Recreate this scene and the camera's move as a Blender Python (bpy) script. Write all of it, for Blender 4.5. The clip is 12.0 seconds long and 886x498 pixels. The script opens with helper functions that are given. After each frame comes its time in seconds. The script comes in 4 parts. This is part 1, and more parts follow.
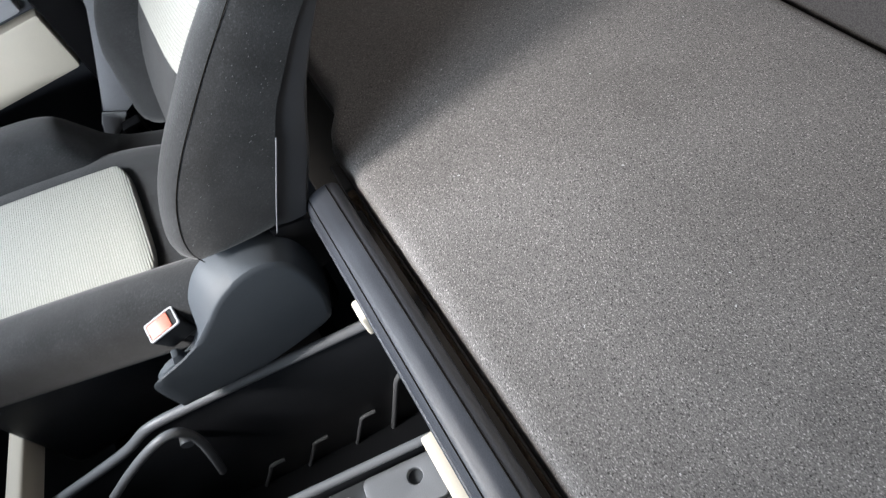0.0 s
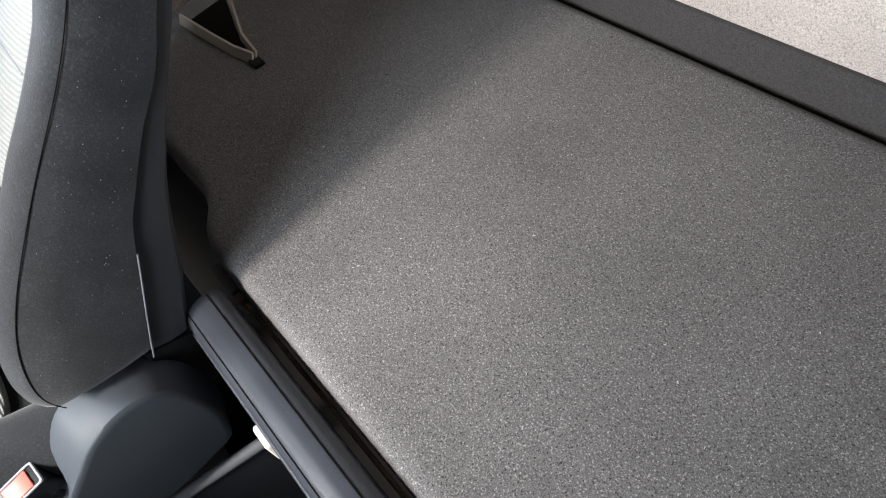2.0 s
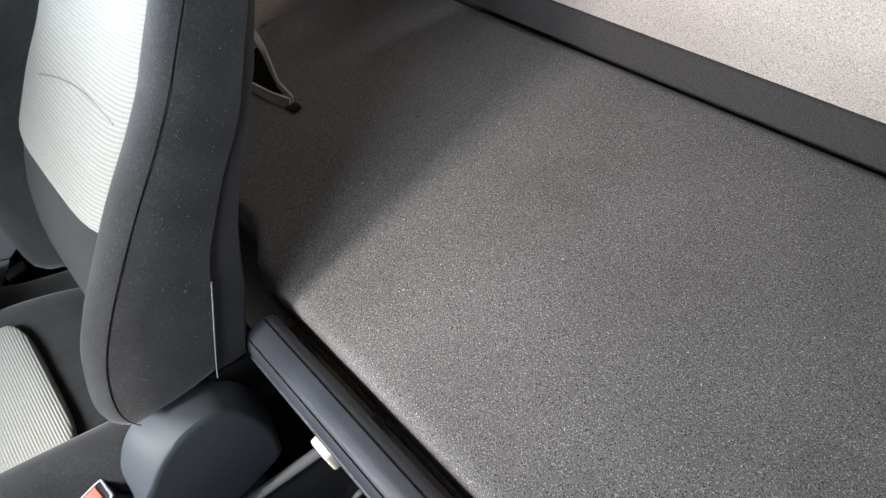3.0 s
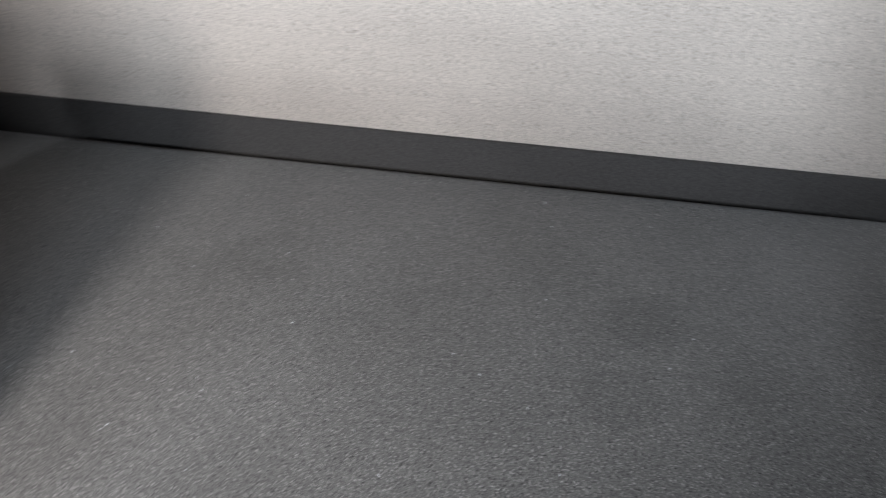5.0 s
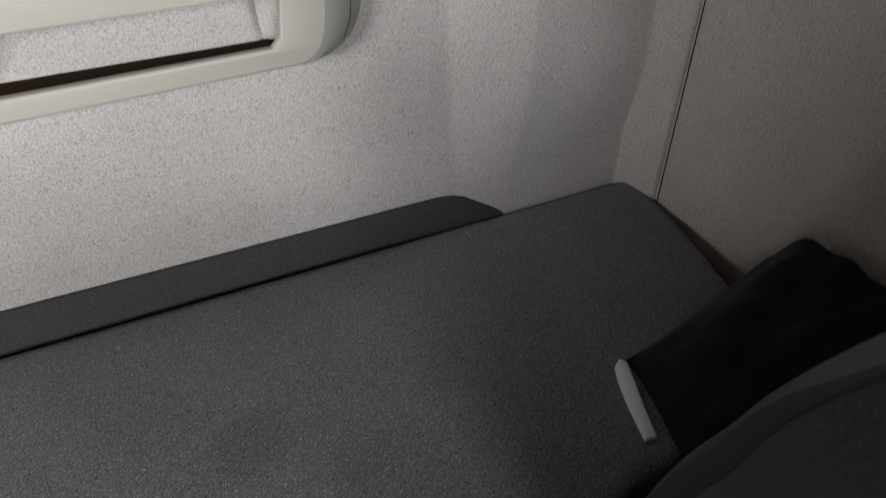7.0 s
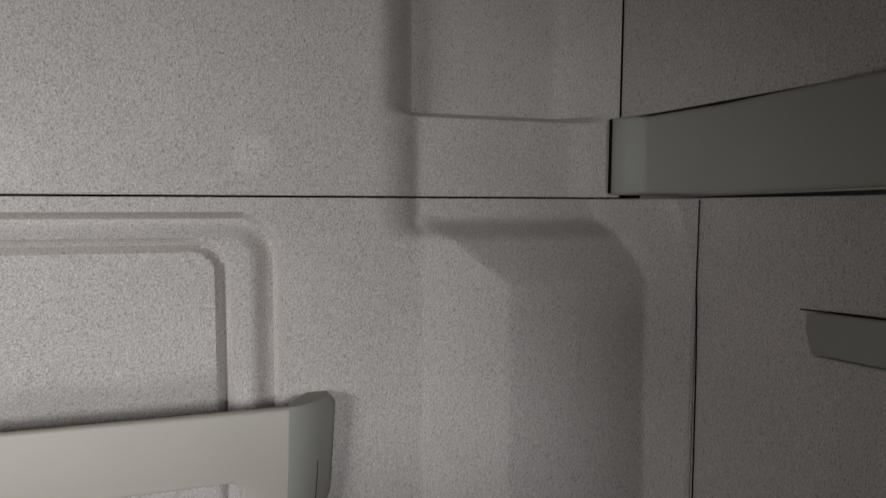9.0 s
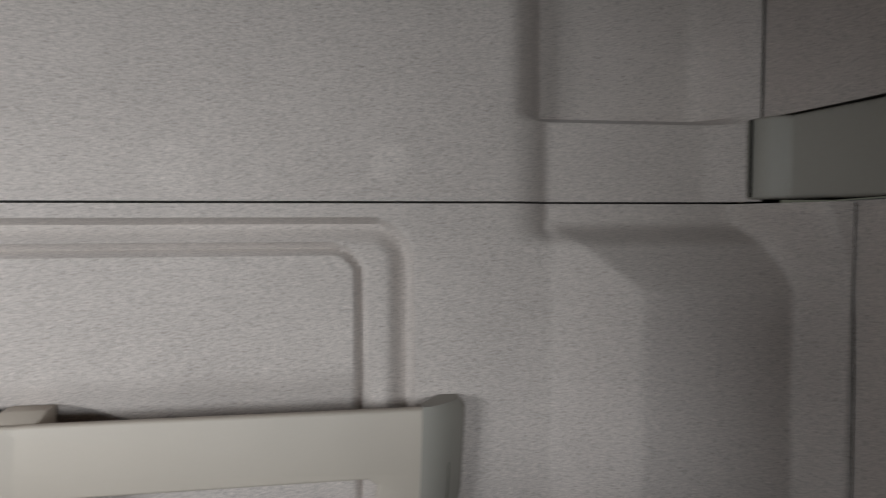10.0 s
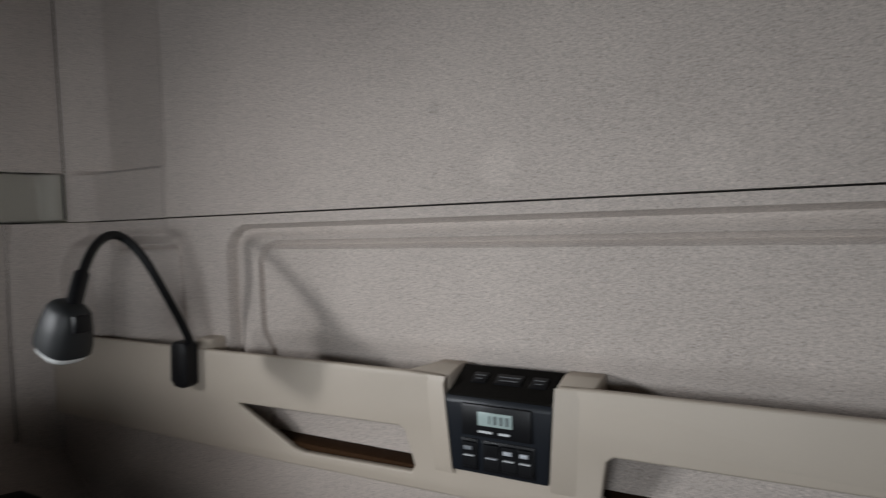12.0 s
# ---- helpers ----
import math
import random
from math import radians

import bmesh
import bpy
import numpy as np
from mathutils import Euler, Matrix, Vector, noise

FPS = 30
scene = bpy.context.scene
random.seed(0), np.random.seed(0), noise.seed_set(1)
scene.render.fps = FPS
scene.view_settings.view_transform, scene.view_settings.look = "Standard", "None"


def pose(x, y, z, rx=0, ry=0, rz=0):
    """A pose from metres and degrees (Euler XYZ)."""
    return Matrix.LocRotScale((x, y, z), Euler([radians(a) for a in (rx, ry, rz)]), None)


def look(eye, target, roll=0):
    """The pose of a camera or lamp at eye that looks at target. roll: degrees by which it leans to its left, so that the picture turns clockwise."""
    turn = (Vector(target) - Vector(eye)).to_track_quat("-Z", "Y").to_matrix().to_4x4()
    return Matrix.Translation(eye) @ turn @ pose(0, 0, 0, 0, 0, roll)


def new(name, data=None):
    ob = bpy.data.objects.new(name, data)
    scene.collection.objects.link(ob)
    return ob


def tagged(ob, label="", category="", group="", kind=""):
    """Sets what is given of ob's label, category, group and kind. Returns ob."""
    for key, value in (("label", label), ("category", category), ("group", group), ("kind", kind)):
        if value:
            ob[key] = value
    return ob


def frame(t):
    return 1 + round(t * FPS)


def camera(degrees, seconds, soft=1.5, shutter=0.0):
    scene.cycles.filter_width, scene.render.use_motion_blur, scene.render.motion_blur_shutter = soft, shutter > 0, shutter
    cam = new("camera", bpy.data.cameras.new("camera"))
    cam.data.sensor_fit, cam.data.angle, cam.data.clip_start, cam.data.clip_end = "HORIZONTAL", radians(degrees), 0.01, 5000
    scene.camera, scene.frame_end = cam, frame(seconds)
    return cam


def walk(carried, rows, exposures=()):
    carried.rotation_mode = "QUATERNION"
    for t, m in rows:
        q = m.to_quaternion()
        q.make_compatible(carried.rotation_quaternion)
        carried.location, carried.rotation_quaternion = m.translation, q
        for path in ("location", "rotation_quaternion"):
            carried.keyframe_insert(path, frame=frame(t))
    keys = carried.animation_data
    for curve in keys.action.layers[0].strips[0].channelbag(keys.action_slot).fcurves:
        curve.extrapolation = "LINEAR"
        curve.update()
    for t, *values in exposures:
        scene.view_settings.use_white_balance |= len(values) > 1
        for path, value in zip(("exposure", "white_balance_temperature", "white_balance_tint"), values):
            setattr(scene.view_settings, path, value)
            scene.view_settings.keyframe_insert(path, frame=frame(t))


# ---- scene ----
cam = camera(69.11, 12.0, soft=1.15, shutter=0.42)
walk(cam, [
    (0.0, pose(0.446, -0.039, 1.412, 34.82, 14.42, 60.48)),
    (0.5, pose(0.382, -0.042, 1.417, 34.03, 13.65, 56.06)),
    (1.0, pose(0.364, -0.005, 1.386, 35.20, 12.40, 52.66)),
    (1.5, pose(0.360, 0.008, 1.379, 35.95, 11.90, 50.75)),
    (2.0, pose(0.351, 0.011, 1.382, 35.54, 11.64, 49.03)),
    (2.5, pose(0.352, -0.027, 1.415, 36.22, 11.67, 48.57)),
    (2.7, pose(0.376, -0.035, 1.470, 36.97, 12.98, 48.87)),
    (4.3, pose(0.241, -0.239, 1.303, 51.07, -0.43, 27.49)),
    (4.6, pose(0.256, -0.218, 1.307, 50.78, -0.20, 20.29)),
    (4.8, pose(0.265, -0.213, 1.309, 51.06, -0.10, 15.70)),
    (5.0, pose(0.274, -0.201, 1.309, 50.98, 0.11, 11.08)),
    (5.2, pose(0.282, -0.185, 1.302, 51.40, -0.03, 5.95)),
    (5.5, pose(0.316, -0.173, 1.295, 52.25, 0.78, -0.05)),
    (6.0, pose(0.357, -0.149, 1.304, 52.22, 1.24, -11.57)),
    (6.4, pose(0.415, -0.142, 1.328, 51.66, 2.68, -19.86)),
    (6.7, pose(0.421, -0.117, 1.370, 49.58, 1.40, -24.62)),
    (8.3, pose(0.547, -0.116, 1.505, 69.56, -0.80, -18.84)),
    (8.5, pose(0.543, -0.112, 1.501, 74.27, -0.59, -19.31)),
    (9.0, pose(0.574, -0.125, 1.509, 85.54, -0.28, -17.79)),
    (9.5, pose(0.585, -0.125, 1.491, 87.16, 0.06, -16.75)),
    (10.0, pose(0.542, -0.124, 1.490, 87.27, 0.12, -8.36)),
    (10.5, pose(0.480, -0.118, 1.523, 84.77, 0.42, -0.91)),
    (11.0, pose(0.468, -0.130, 1.516, 85.20, 1.25, 9.56)),
    (11.5, pose(0.445, -0.150, 1.494, 86.76, 1.62, 19.46)),
    (12.0, pose(0.447, -0.165, 1.492, 87.13, 2.13, 30.47)),
], exposures=[(0.0, 1.05, 6300, 10), (1.5, 0.78, 6350, 10), (2.7, 0.75, 6350, 10), (4.3, 0.35, 6200, 9), (5.5, 0.05, 6200, 8), (6.4, -0.24, 6300, 9), (6.7, -0.17, 6300, 9), (8.3, -0.56, 6500, 10), (9.0, -0.74, 6450, 10),
              (10.5, -0.95, 6450, 10), (11.0, -1.20, 6500, 10), (11.5, -1.30, 6500, 10), (12.0, -1.24, 6600, 11)])

# ---- light: daylight through the windscreen and the two door windows ----
world = bpy.data.worlds.new("sky")
scene.world = world
world.use_nodes = True
wn = world.node_tree
sky = wn.nodes.new("ShaderNodeTexSky")
sky.sky_type, sky.sun_disc, sky.sun_elevation, sky.sun_rotation = "NISHITA", False, radians(40), radians(200)
wn.nodes["Background"].inputs["Strength"].default_value = 0.02
wn.links.new(sky.outputs["Color"], wn.nodes["Background"].inputs["Color"])


def window_light(name, place, target, w, h, power, colour, spread=180):
    lamp = bpy.data.lights.new(name, "AREA")
    lamp.shape, lamp.size, lamp.size_y, lamp.energy, lamp.color, lamp.spread = "RECTANGLE", w, h, power, colour, radians(spread)
    ob = new(name, lamp)
    ob.matrix_world = look(place, target)
    return ob


window_light("windscreen_daylight", (0.45, -1.50, 1.46), (0.02, 0.6, 1.36), 0.70, 0.36, 7.0, (0.86, 0.935, 1.0), 76)
window_light("windscreen_upper_daylight", (-0.10, -1.46, 1.85), (-0.20, -0.02, 0.72), 0.30, 0.36, 2.3, (1.0, 0.93, 0.87), 42)
window_light("windscreen_corner_daylight", (-0.85, -1.46, 1.62), (-0.46, -0.42, 0.66), 0.40, 0.40, 1.9, (0.90, 0.95, 1.0), 48)
window_light("passenger_window_daylight", (-1.17, -0.82, 1.56), (0.32, 0.72, 1.26), 0.40, 0.22, 2.1, (0.86, 0.935, 1.0), 44)
window_light("passenger_window_edge_daylight", (-1.165, -0.46, 1.60), (-0.10, 0.72, 1.26), 0.05, 0.09, 1.75, (0.93, 0.965, 1.0), 62)
window_light("driver_window_daylight", (1.17, -1.05, 1.50), (-1.15, -0.60, 0.75), 0.45, 0.40, 0.5, (0.90, 0.95, 1.0), 20)
window_light("driver_window_rear_daylight", (1.165, -0.95, 1.55), (-1.06, 0.72, 1.58), 0.30, 0.20, 0.75, (0.90, 0.95, 1.0), 30)
window_light("driver_window_edge_daylight", (1.165, -0.55, 1.56), (0.84, 0.72, 0.97), 0.26, 0.20, 0.62, (0.86, 0.935, 1.0), 40)


# ---- materials ----
def material(name, colour, rough=0.6, metal=0.0, spec=0.5, grain=0.0, grain_scale=400.0, tint=None, patch=0.0, patch_scale=6.0,
             bump=0.0, bump_scale=600.0, sheen=0.0, stretch=(1, 1, 1), speck=0.0, speck_scale=350.0, fleck=0.0):
    m = bpy.data.materials.new(name)
    m.use_nodes = True
    nt = m.node_tree
    b = nt.nodes["Principled BSDF"]
    b.inputs["Roughness"].default_value = rough
    b.inputs["Metallic"].default_value = metal
    b.inputs["Specular IOR Level"].default_value = spec
    b.inputs["Sheen Weight"].default_value = sheen
    b.inputs["Sheen Roughness"].default_value = 0.5
    tc = nt.nodes.new("ShaderNodeTexCoord")
    mp = nt.nodes.new("ShaderNodeMapping")
    mp.inputs["Scale"].default_value = stretch
    nt.links.new(tc.outputs["Object"], mp.inputs["Vector"])

    def noise_tex(scale, detail=2.0):
        n = nt.nodes.new("ShaderNodeTexNoise")
        n.inputs["Scale"].default_value, n.inputs["Detail"].default_value = scale, detail
        nt.links.new(mp.outputs["Vector"], n.inputs["Vector"])
        return n.outputs["Fac"]

    def mixed(fac, a, bcol, lo, hi):
        r = nt.nodes.new("ShaderNodeMapRange")
        r.inputs["From Min"].default_value, r.inputs["From Max"].default_value = lo, hi
        nt.links.new(fac, r.inputs["Value"])
        mx = nt.nodes.new("ShaderNodeMix")
        mx.data_type = "RGBA"
        nt.links.new(r.outputs["Result"], mx.inputs["Factor"])
        for sock, c in ((mx.inputs["A"], a), (mx.inputs["B"], bcol)):
            if isinstance(c, tuple):
                sock.default_value = (*c, 1)
            else:
                nt.links.new(c, sock)
        return mx.outputs["Result"]

    lo = tuple(c * (1 - grain) for c in colour)
    hi = tint or tuple(min(1, c * (1 + grain)) for c in colour)
    out = mixed(noise_tex(grain_scale), lo, hi, 0.3, 0.7)
    for amount, lo, hi in ((speck, 0.40, 0.30), (fleck, 0.60, 0.68)):
        if amount:
            mul = nt.nodes.new("ShaderNodeMix")
            mul.data_type, mul.blend_type = "RGBA", "MULTIPLY"
            mul.inputs["Factor"].default_value = 1.0
            k = 1 - amount if lo > hi else 1 + amount
            nt.links.new(out, mul.inputs["A"])
            nt.links.new(mixed(noise_tex(speck_scale if lo > hi else speck_scale * 1.3, 1.0), (1.0, 1.0, 1.0), (k, k, k), lo, hi), mul.inputs["B"])
            out = mul.outputs["Result"]
    if patch:
        mul = nt.nodes.new("ShaderNodeMix")
        mul.data_type, mul.blend_type = "RGBA", "MULTIPLY"
        mul.inputs["Factor"].default_value = 1.0
        k = 1 - patch
        nt.links.new(out, mul.inputs["A"])
        nt.links.new(mixed(noise_tex(patch_scale, 4.0), (k, k, k), (1.0, 1.0, 1.0), 0.3, 0.65), mul.inputs["B"])
        out = mul.outputs["Result"]
    nt.links.new(out, b.inputs["Base Color"])
    if bump:
        bp = nt.nodes.new("ShaderNodeBump")
        bp.inputs["Strength"].default_value, bp.inputs["Distance"].default_value = bump, 0.001
        nt.links.new(noise_tex(bump_scale, 3.0), bp.inputs["Height"])
        nt.links.new(bp.outputs["Normal"], b.inputs["Normal"])
    return m


def ribbed(name, colour, dark, pitch, axis):
    """A woven fabric with fine cords at that pitch."""
    m = material(name, colour, rough=0.9, grain=0.12, grain_scale=300, sheen=0.2, bump=0.2)
    nt = m.node_tree
    b = nt.nodes["Principled BSDF"]
    tc = nt.nodes.new("ShaderNodeTexCoord")
    w = nt.nodes.new("ShaderNodeTexWave")
    w.bands_direction = axis
    w.inputs["Scale"].default_value = 2 * math.pi / 20 / pitch
    w.inputs["Distortion"].default_value = 0.6
    w.inputs["Detail Scale"].default_value = 30
    nt.links.new(tc.outputs["Object"], w.inputs["Vector"])
    mx = nt.nodes.new("ShaderNodeMix")
    mx.data_type = "RGBA"
    old = b.inputs["Base Color"].links[0].from_socket
    mx.inputs["A"].default_value = (*dark, 1)
    nt.links.new(old, mx.inputs["B"])
    nt.links.new(w.outputs["Fac"], mx.inputs["Factor"])
    nt.links.new(mx.outputs["Result"], b.inputs["Base Color"])
    bp = nt.nodes.new("ShaderNodeBump")
    bp.inputs["Strength"].default_value, bp.inputs["Distance"].default_value = 0.7, 0.0015
    nt.links.new(w.outputs["Fac"], bp.inputs["Height"])
    nt.links.new(bp.outputs["Normal"], b.inputs["Normal"])
    return m


FELT = material("wall_felt", (0.502, 0.438, 0.394), rough=0.95, spec=0.2, grain=0.27, grain_scale=520, patch=0.10, patch_scale=5, bump=0.5, bump_scale=480, sheen=0.1, speck=0.31, speck_scale=340, fleck=0.17)
FELT_DARK = material("panel_felt", (0.057, 0.0525, 0.051), rough=0.95, spec=0.2, grain=0.35, grain_scale=500, patch=0.1, bump=0.3, sheen=0.1)
HEADLINER = material("grey_headliner", (0.16, 0.15, 0.145), rough=0.95, spec=0.2, grain=0.3, grain_scale=620, patch=0.1, bump=0.3)
BED = material("mattress_cover", (0.134, 0.129, 0.127), rough=0.92, spec=0.2, grain=0.46, grain_scale=700, tint=(0.210, 0.200, 0.195), patch=0.14, patch_scale=7, bump=0.6, bump_scale=520, sheen=0.25, speck=0.72, speck_scale=400, fleck=1.35)
BAND = material("side_trim_plastic", (0.33, 0.305, 0.262), rough=0.6, grain=0.06, grain_scale=900, patch=0.05, bump=0.15)
BEAM = material("beige_plastic", (0.475, 0.407, 0.335), rough=0.5, grain=0.03, grain_scale=1200, patch=0.05, bump=0.12, bump_scale=1500)
BEAM_END = material("grey_end_plastic", (0.28, 0.256, 0.218), rough=0.55, grain=0.03, grain_scale=1200, patch=0.05, bump=0.12, bump_scale=1500)
BLACK = material("black_plastic", (0.005, 0.005, 0.006), rough=0.42, spec=0.28, grain=0.15, grain_scale=900, bump=0.1, bump_scale=1500)
BLUEBLACK = material("dark_panel_plastic", (0.010, 0.012, 0.016), rough=0.4, spec=0.3, grain=0.1, grain_scale=900, bump=0.08, bump_scale=1500)
GREY = material("dark_grey_plastic", (0.042, 0.046, 0.055), rough=0.40, grain=0.1, grain_scale=900, patch=0.1, bump=0.12, bump_scale=1400)
RAIL = material("rail_plastic", (0.048, 0.053, 0.064), rough=0.38, grain=0.2, grain_scale=700, patch=0.15, patch_scale=20, bump=0.3, bump_scale=1100)
HINGE = material("hinge_cover_plastic", (0.052, 0.062, 0.074), rough=0.58, grain=0.10, grain_scale=900, patch=0.08, bump=0.2, bump_scale=1300)
SHELL = material("seat_shell_plastic", (0.027, 0.029, 0.033), rough=0.5, grain=0.1, grain_scale=900, patch=0.1, bump=0.1)
VELOUR = material("charcoal_velour", (0.023, 0.0245, 0.0265), rough=0.95, spec=0.2, speck_scale=240, fleck=0.6, grain=0.26, grain_scale=420, patch=0.48, patch_scale=17, bump=0.4, sheen=0.26)
MESH = ribbed("light_seat_fabric", (0.36, 0.36, 0.325), (0.28, 0.28, 0.25), 0.0045, "Y")
MESH_BACK = ribbed("light_back_fabric", (0.31, 0.315, 0.29), (0.235, 0.24, 0.22), 0.0042, "Z")
DRAWER = material("drawer_plastic", (0.020, 0.022, 0.026), rough=0.42, grain=0.1, grain_scale=700, patch=0.15, bump=0.1)
DRAWER_LID = material("drawer_lid_plastic", (0.075, 0.082, 0.090), rough=0.42, grain=0.1, grain_scale=700, patch=0.15, bump=0.1)
LID = material("tray_plastic", (0.19, 0.20, 0.215), rough=0.4, grain=0.08, grain_scale=700, patch=0.15, bump=0.1)
CREAM = material("cream_panel", (0.68, 0.63, 0.53), rough=0.5, grain=0.03, grain_scale=900, patch=0.08, bump=0.08)
CARPET = material("floor_mat", (0.02, 0.02, 0.021), rough=0.8, grain=0.4, grain_scale=300, patch=0.3, bump=0.4)
PILLAR = material("grey_pillar_plastic", (0.13, 0.135, 0.14), rough=0.5, grain=0.1, grain_scale=900, patch=0.1, bump=0.1)
# Brown-black of the rail's insides: shade and warm bounce put into the colour.
SHADED_BROWN = material("shaded_brown", (0.040, 0.018, 0.007), rough=0.8, spec=0.1, grain=0.2, patch=0.2)
# Near-black: paints in shade under the bunk, also dark joints and black parts.
GAP = material("gap_shade_black", (0.006, 0.005, 0.004), rough=0.9, spec=0.1, grain=0.2)
BRACKET = material("brown_bracket", (0.26, 0.19, 0.125), rough=0.5, grain=0.2, patch=0.3)
BELT = material("grey_webbing", (0.42, 0.43, 0.46), rough=0.8, grain=0.15, grain_scale=900, bump=0.3)
RED = material("buckle_button", (0.62, 0.17, 0.12), rough=0.4, grain=0.05, patch=0.2, patch_scale=60)
WHITE = material("white_plastic", (0.75, 0.75, 0.73), rough=0.4, grain=0.03)
LCD = material("clock_display", (0.36, 0.44, 0.42), rough=0.25, grain=0.04)
PRINT = material("light_print", (0.6, 0.61, 0.62), rough=0.5, grain=0.03)
INK = material("display_ink", (0.11, 0.13, 0.13), rough=0.4, grain=0.03)
SHADE = material("lamp_shade_grey", (0.017, 0.018, 0.019), rough=0.5, spec=0.35, grain=0.08, patch=0.1)
STRAP = material("cream_strap", (0.55, 0.50, 0.42), rough=0.8, grain=0.2, grain_scale=700, bump=0.3)


def blots(m, spots):
    """Soft stains of their own on a surface: place, radius and tone of each."""
    nt = m.node_tree
    b = nt.nodes["Principled BSDF"]
    tc = nt.nodes.new("ShaderNodeTexCoord")
    wob = nt.nodes.new("ShaderNodeTexNoise")
    wob.inputs["Scale"].default_value = 25
    nt.links.new(tc.outputs["Object"], wob.inputs["Vector"])
    for place, radius, tone in spots:
        dist = nt.nodes.new("ShaderNodeVectorMath")
        dist.operation = "DISTANCE"
        dist.inputs[1].default_value = place
        nt.links.new(tc.outputs["Object"], dist.inputs[0])
        add = nt.nodes.new("ShaderNodeMath")
        add.operation = "MULTIPLY_ADD"
        add.inputs[1].default_value = radius * 1.2
        nt.links.new(wob.outputs["Fac"], add.inputs[0])
        nt.links.new(dist.outputs["Value"], add.inputs[2])
        r = nt.nodes.new("ShaderNodeMapRange")
        r.interpolation_type = "SMOOTHSTEP"
        r.inputs["From Min"].default_value, r.inputs["From Max"].default_value = radius * 1.15, radius * 1.75
        r.inputs["To Min"].default_value, r.inputs["To Max"].default_value = tone, 1.0
        nt.links.new(add.outputs["Value"], r.inputs["Value"])
        mul = nt.nodes.new("ShaderNodeVectorMath")
        mul.operation = "SCALE"
        nt.links.new(b.inputs["Base Color"].links[0].from_socket, mul.inputs[0])
        nt.links.new(r.outputs["Result"], mul.inputs["Scale"])
        nt.links.new(mul.outputs["Vector"], b.inputs["Base Color"])


blots(BED, [((0.40, 0.385, 0.75), 0.055, 0.84), ((0.37, 0.265, 0.75), 0.05, 0.86), ((0.52, 0.32, 0.75), 0.045, 0.90), ((-0.10, 0.42, 0.75), 0.06, 0.92)])
blots(FELT, [((0.03, 0.713, 1.570), 0.035, 1.12), ((0.594, 0.713, 1.565), 0.025, 1.12), ((0.33, 0.713, 1.56), 0.035, 1.08), ((-0.077, 0.713, 1.664), 0.012, 0.88)])
GLASS = bpy.data.materials.new("window_glass")
GLASS.use_nodes = True
GLASS.node_tree.nodes["Principled BSDF"].inputs["Transmission Weight"].default_value = 1.0
GLASS.node_tree.nodes["Principled BSDF"].inputs["Roughness"].default_value = 0.0
GLASS.node_tree.nodes["Principled BSDF"].inputs["IOR"].default_value = 1.05


# ---- builders ----
def to_mesh(name, bm, smooth=True):
    me = bpy.data.meshes.new(name)
    bmesh.ops.recalc_face_normals(bm, faces=bm.faces)
    bm.to_mesh(me)
    bm.free()
    if smooth:
        me.shade_smooth()
        me.set_sharp_from_angle(angle=radians(38))
    return me


def thing(name, at, label, category, group="", kind=""):
    ob = new(name)
    ob.location = at
    ob.empty_display_size = 0.02
    return tagged(ob, label, category, group, kind)


def table(pairs, v):
    """Straight-line reading of a short table."""
    for (a, p), (b, q) in zip(pairs, pairs[1:]):
        if v <= b:
            return p + (q - p) * min(max((v - a) / (b - a), 0.0), 1.0)
    return pairs[-1][1]


def rear_place(v):
    """Where a point of the drawn rear wall stands in the cab."""
    dx = table([(-1.3, 0.0), (-0.62, 0.0), (-0.45, 0.009), (-0.10, 0.020), (0.78, 0.018), (1.08, 0.008), (1.163, 0.0)], v.x)
    k = min(max(v.y / 0.5, 0.0), 1.0)
    dz = table([(0.75, 0.0), (0.81, -0.005), (1.10, -0.027)], v.z)
    return Vector((v.x + dx, v.y - 0.066 * k, v.z + dz * k))


def front_place(v):
    """Where a point of the drawn passenger seat and drawer stands in the cab."""
    return Vector((v.x - 0.093, v.y * 0.95, 0.75 + (v.z - 0.75) * 0.965))


settle = None


def part(name, src, mat, parent, label="", turn=None):
    me = src if isinstance(src, bpy.types.Mesh) else to_mesh(name, src)
    me.materials.clear()
    me.materials.append(mat)
    if turn is not None:
        me.transform(turn)
    if settle is not None:
        for v in me.vertices:
            v.co = settle(v.co)
    ob = new(name, me)
    if parent is not None:
        ob.parent = parent
        ob.matrix_parent_inverse = Matrix.Translation(-Vector(parent.location))
    return tagged(ob, label) if label else ob


def solid(name, src, mat, label, category, kind="", group=""):
    return tagged(part(name, src, mat, None), label, category, group, kind)


def box(x0, x1, y0, y1, z0, z1, bev=0.0, seg=2):
    bm = bmesh.new()
    bmesh.ops.create_cube(bm, size=1)
    for v in bm.verts:
        v.co = Vector((x0 if v.co.x < 0 else x1, y0 if v.co.y < 0 else y1, z0 if v.co.z < 0 else z1))
    if bev:
        bmesh.ops.bevel(bm, geom=bm.edges[:], offset=bev, segments=seg, profile=0.5, affect="EDGES")
    return bm


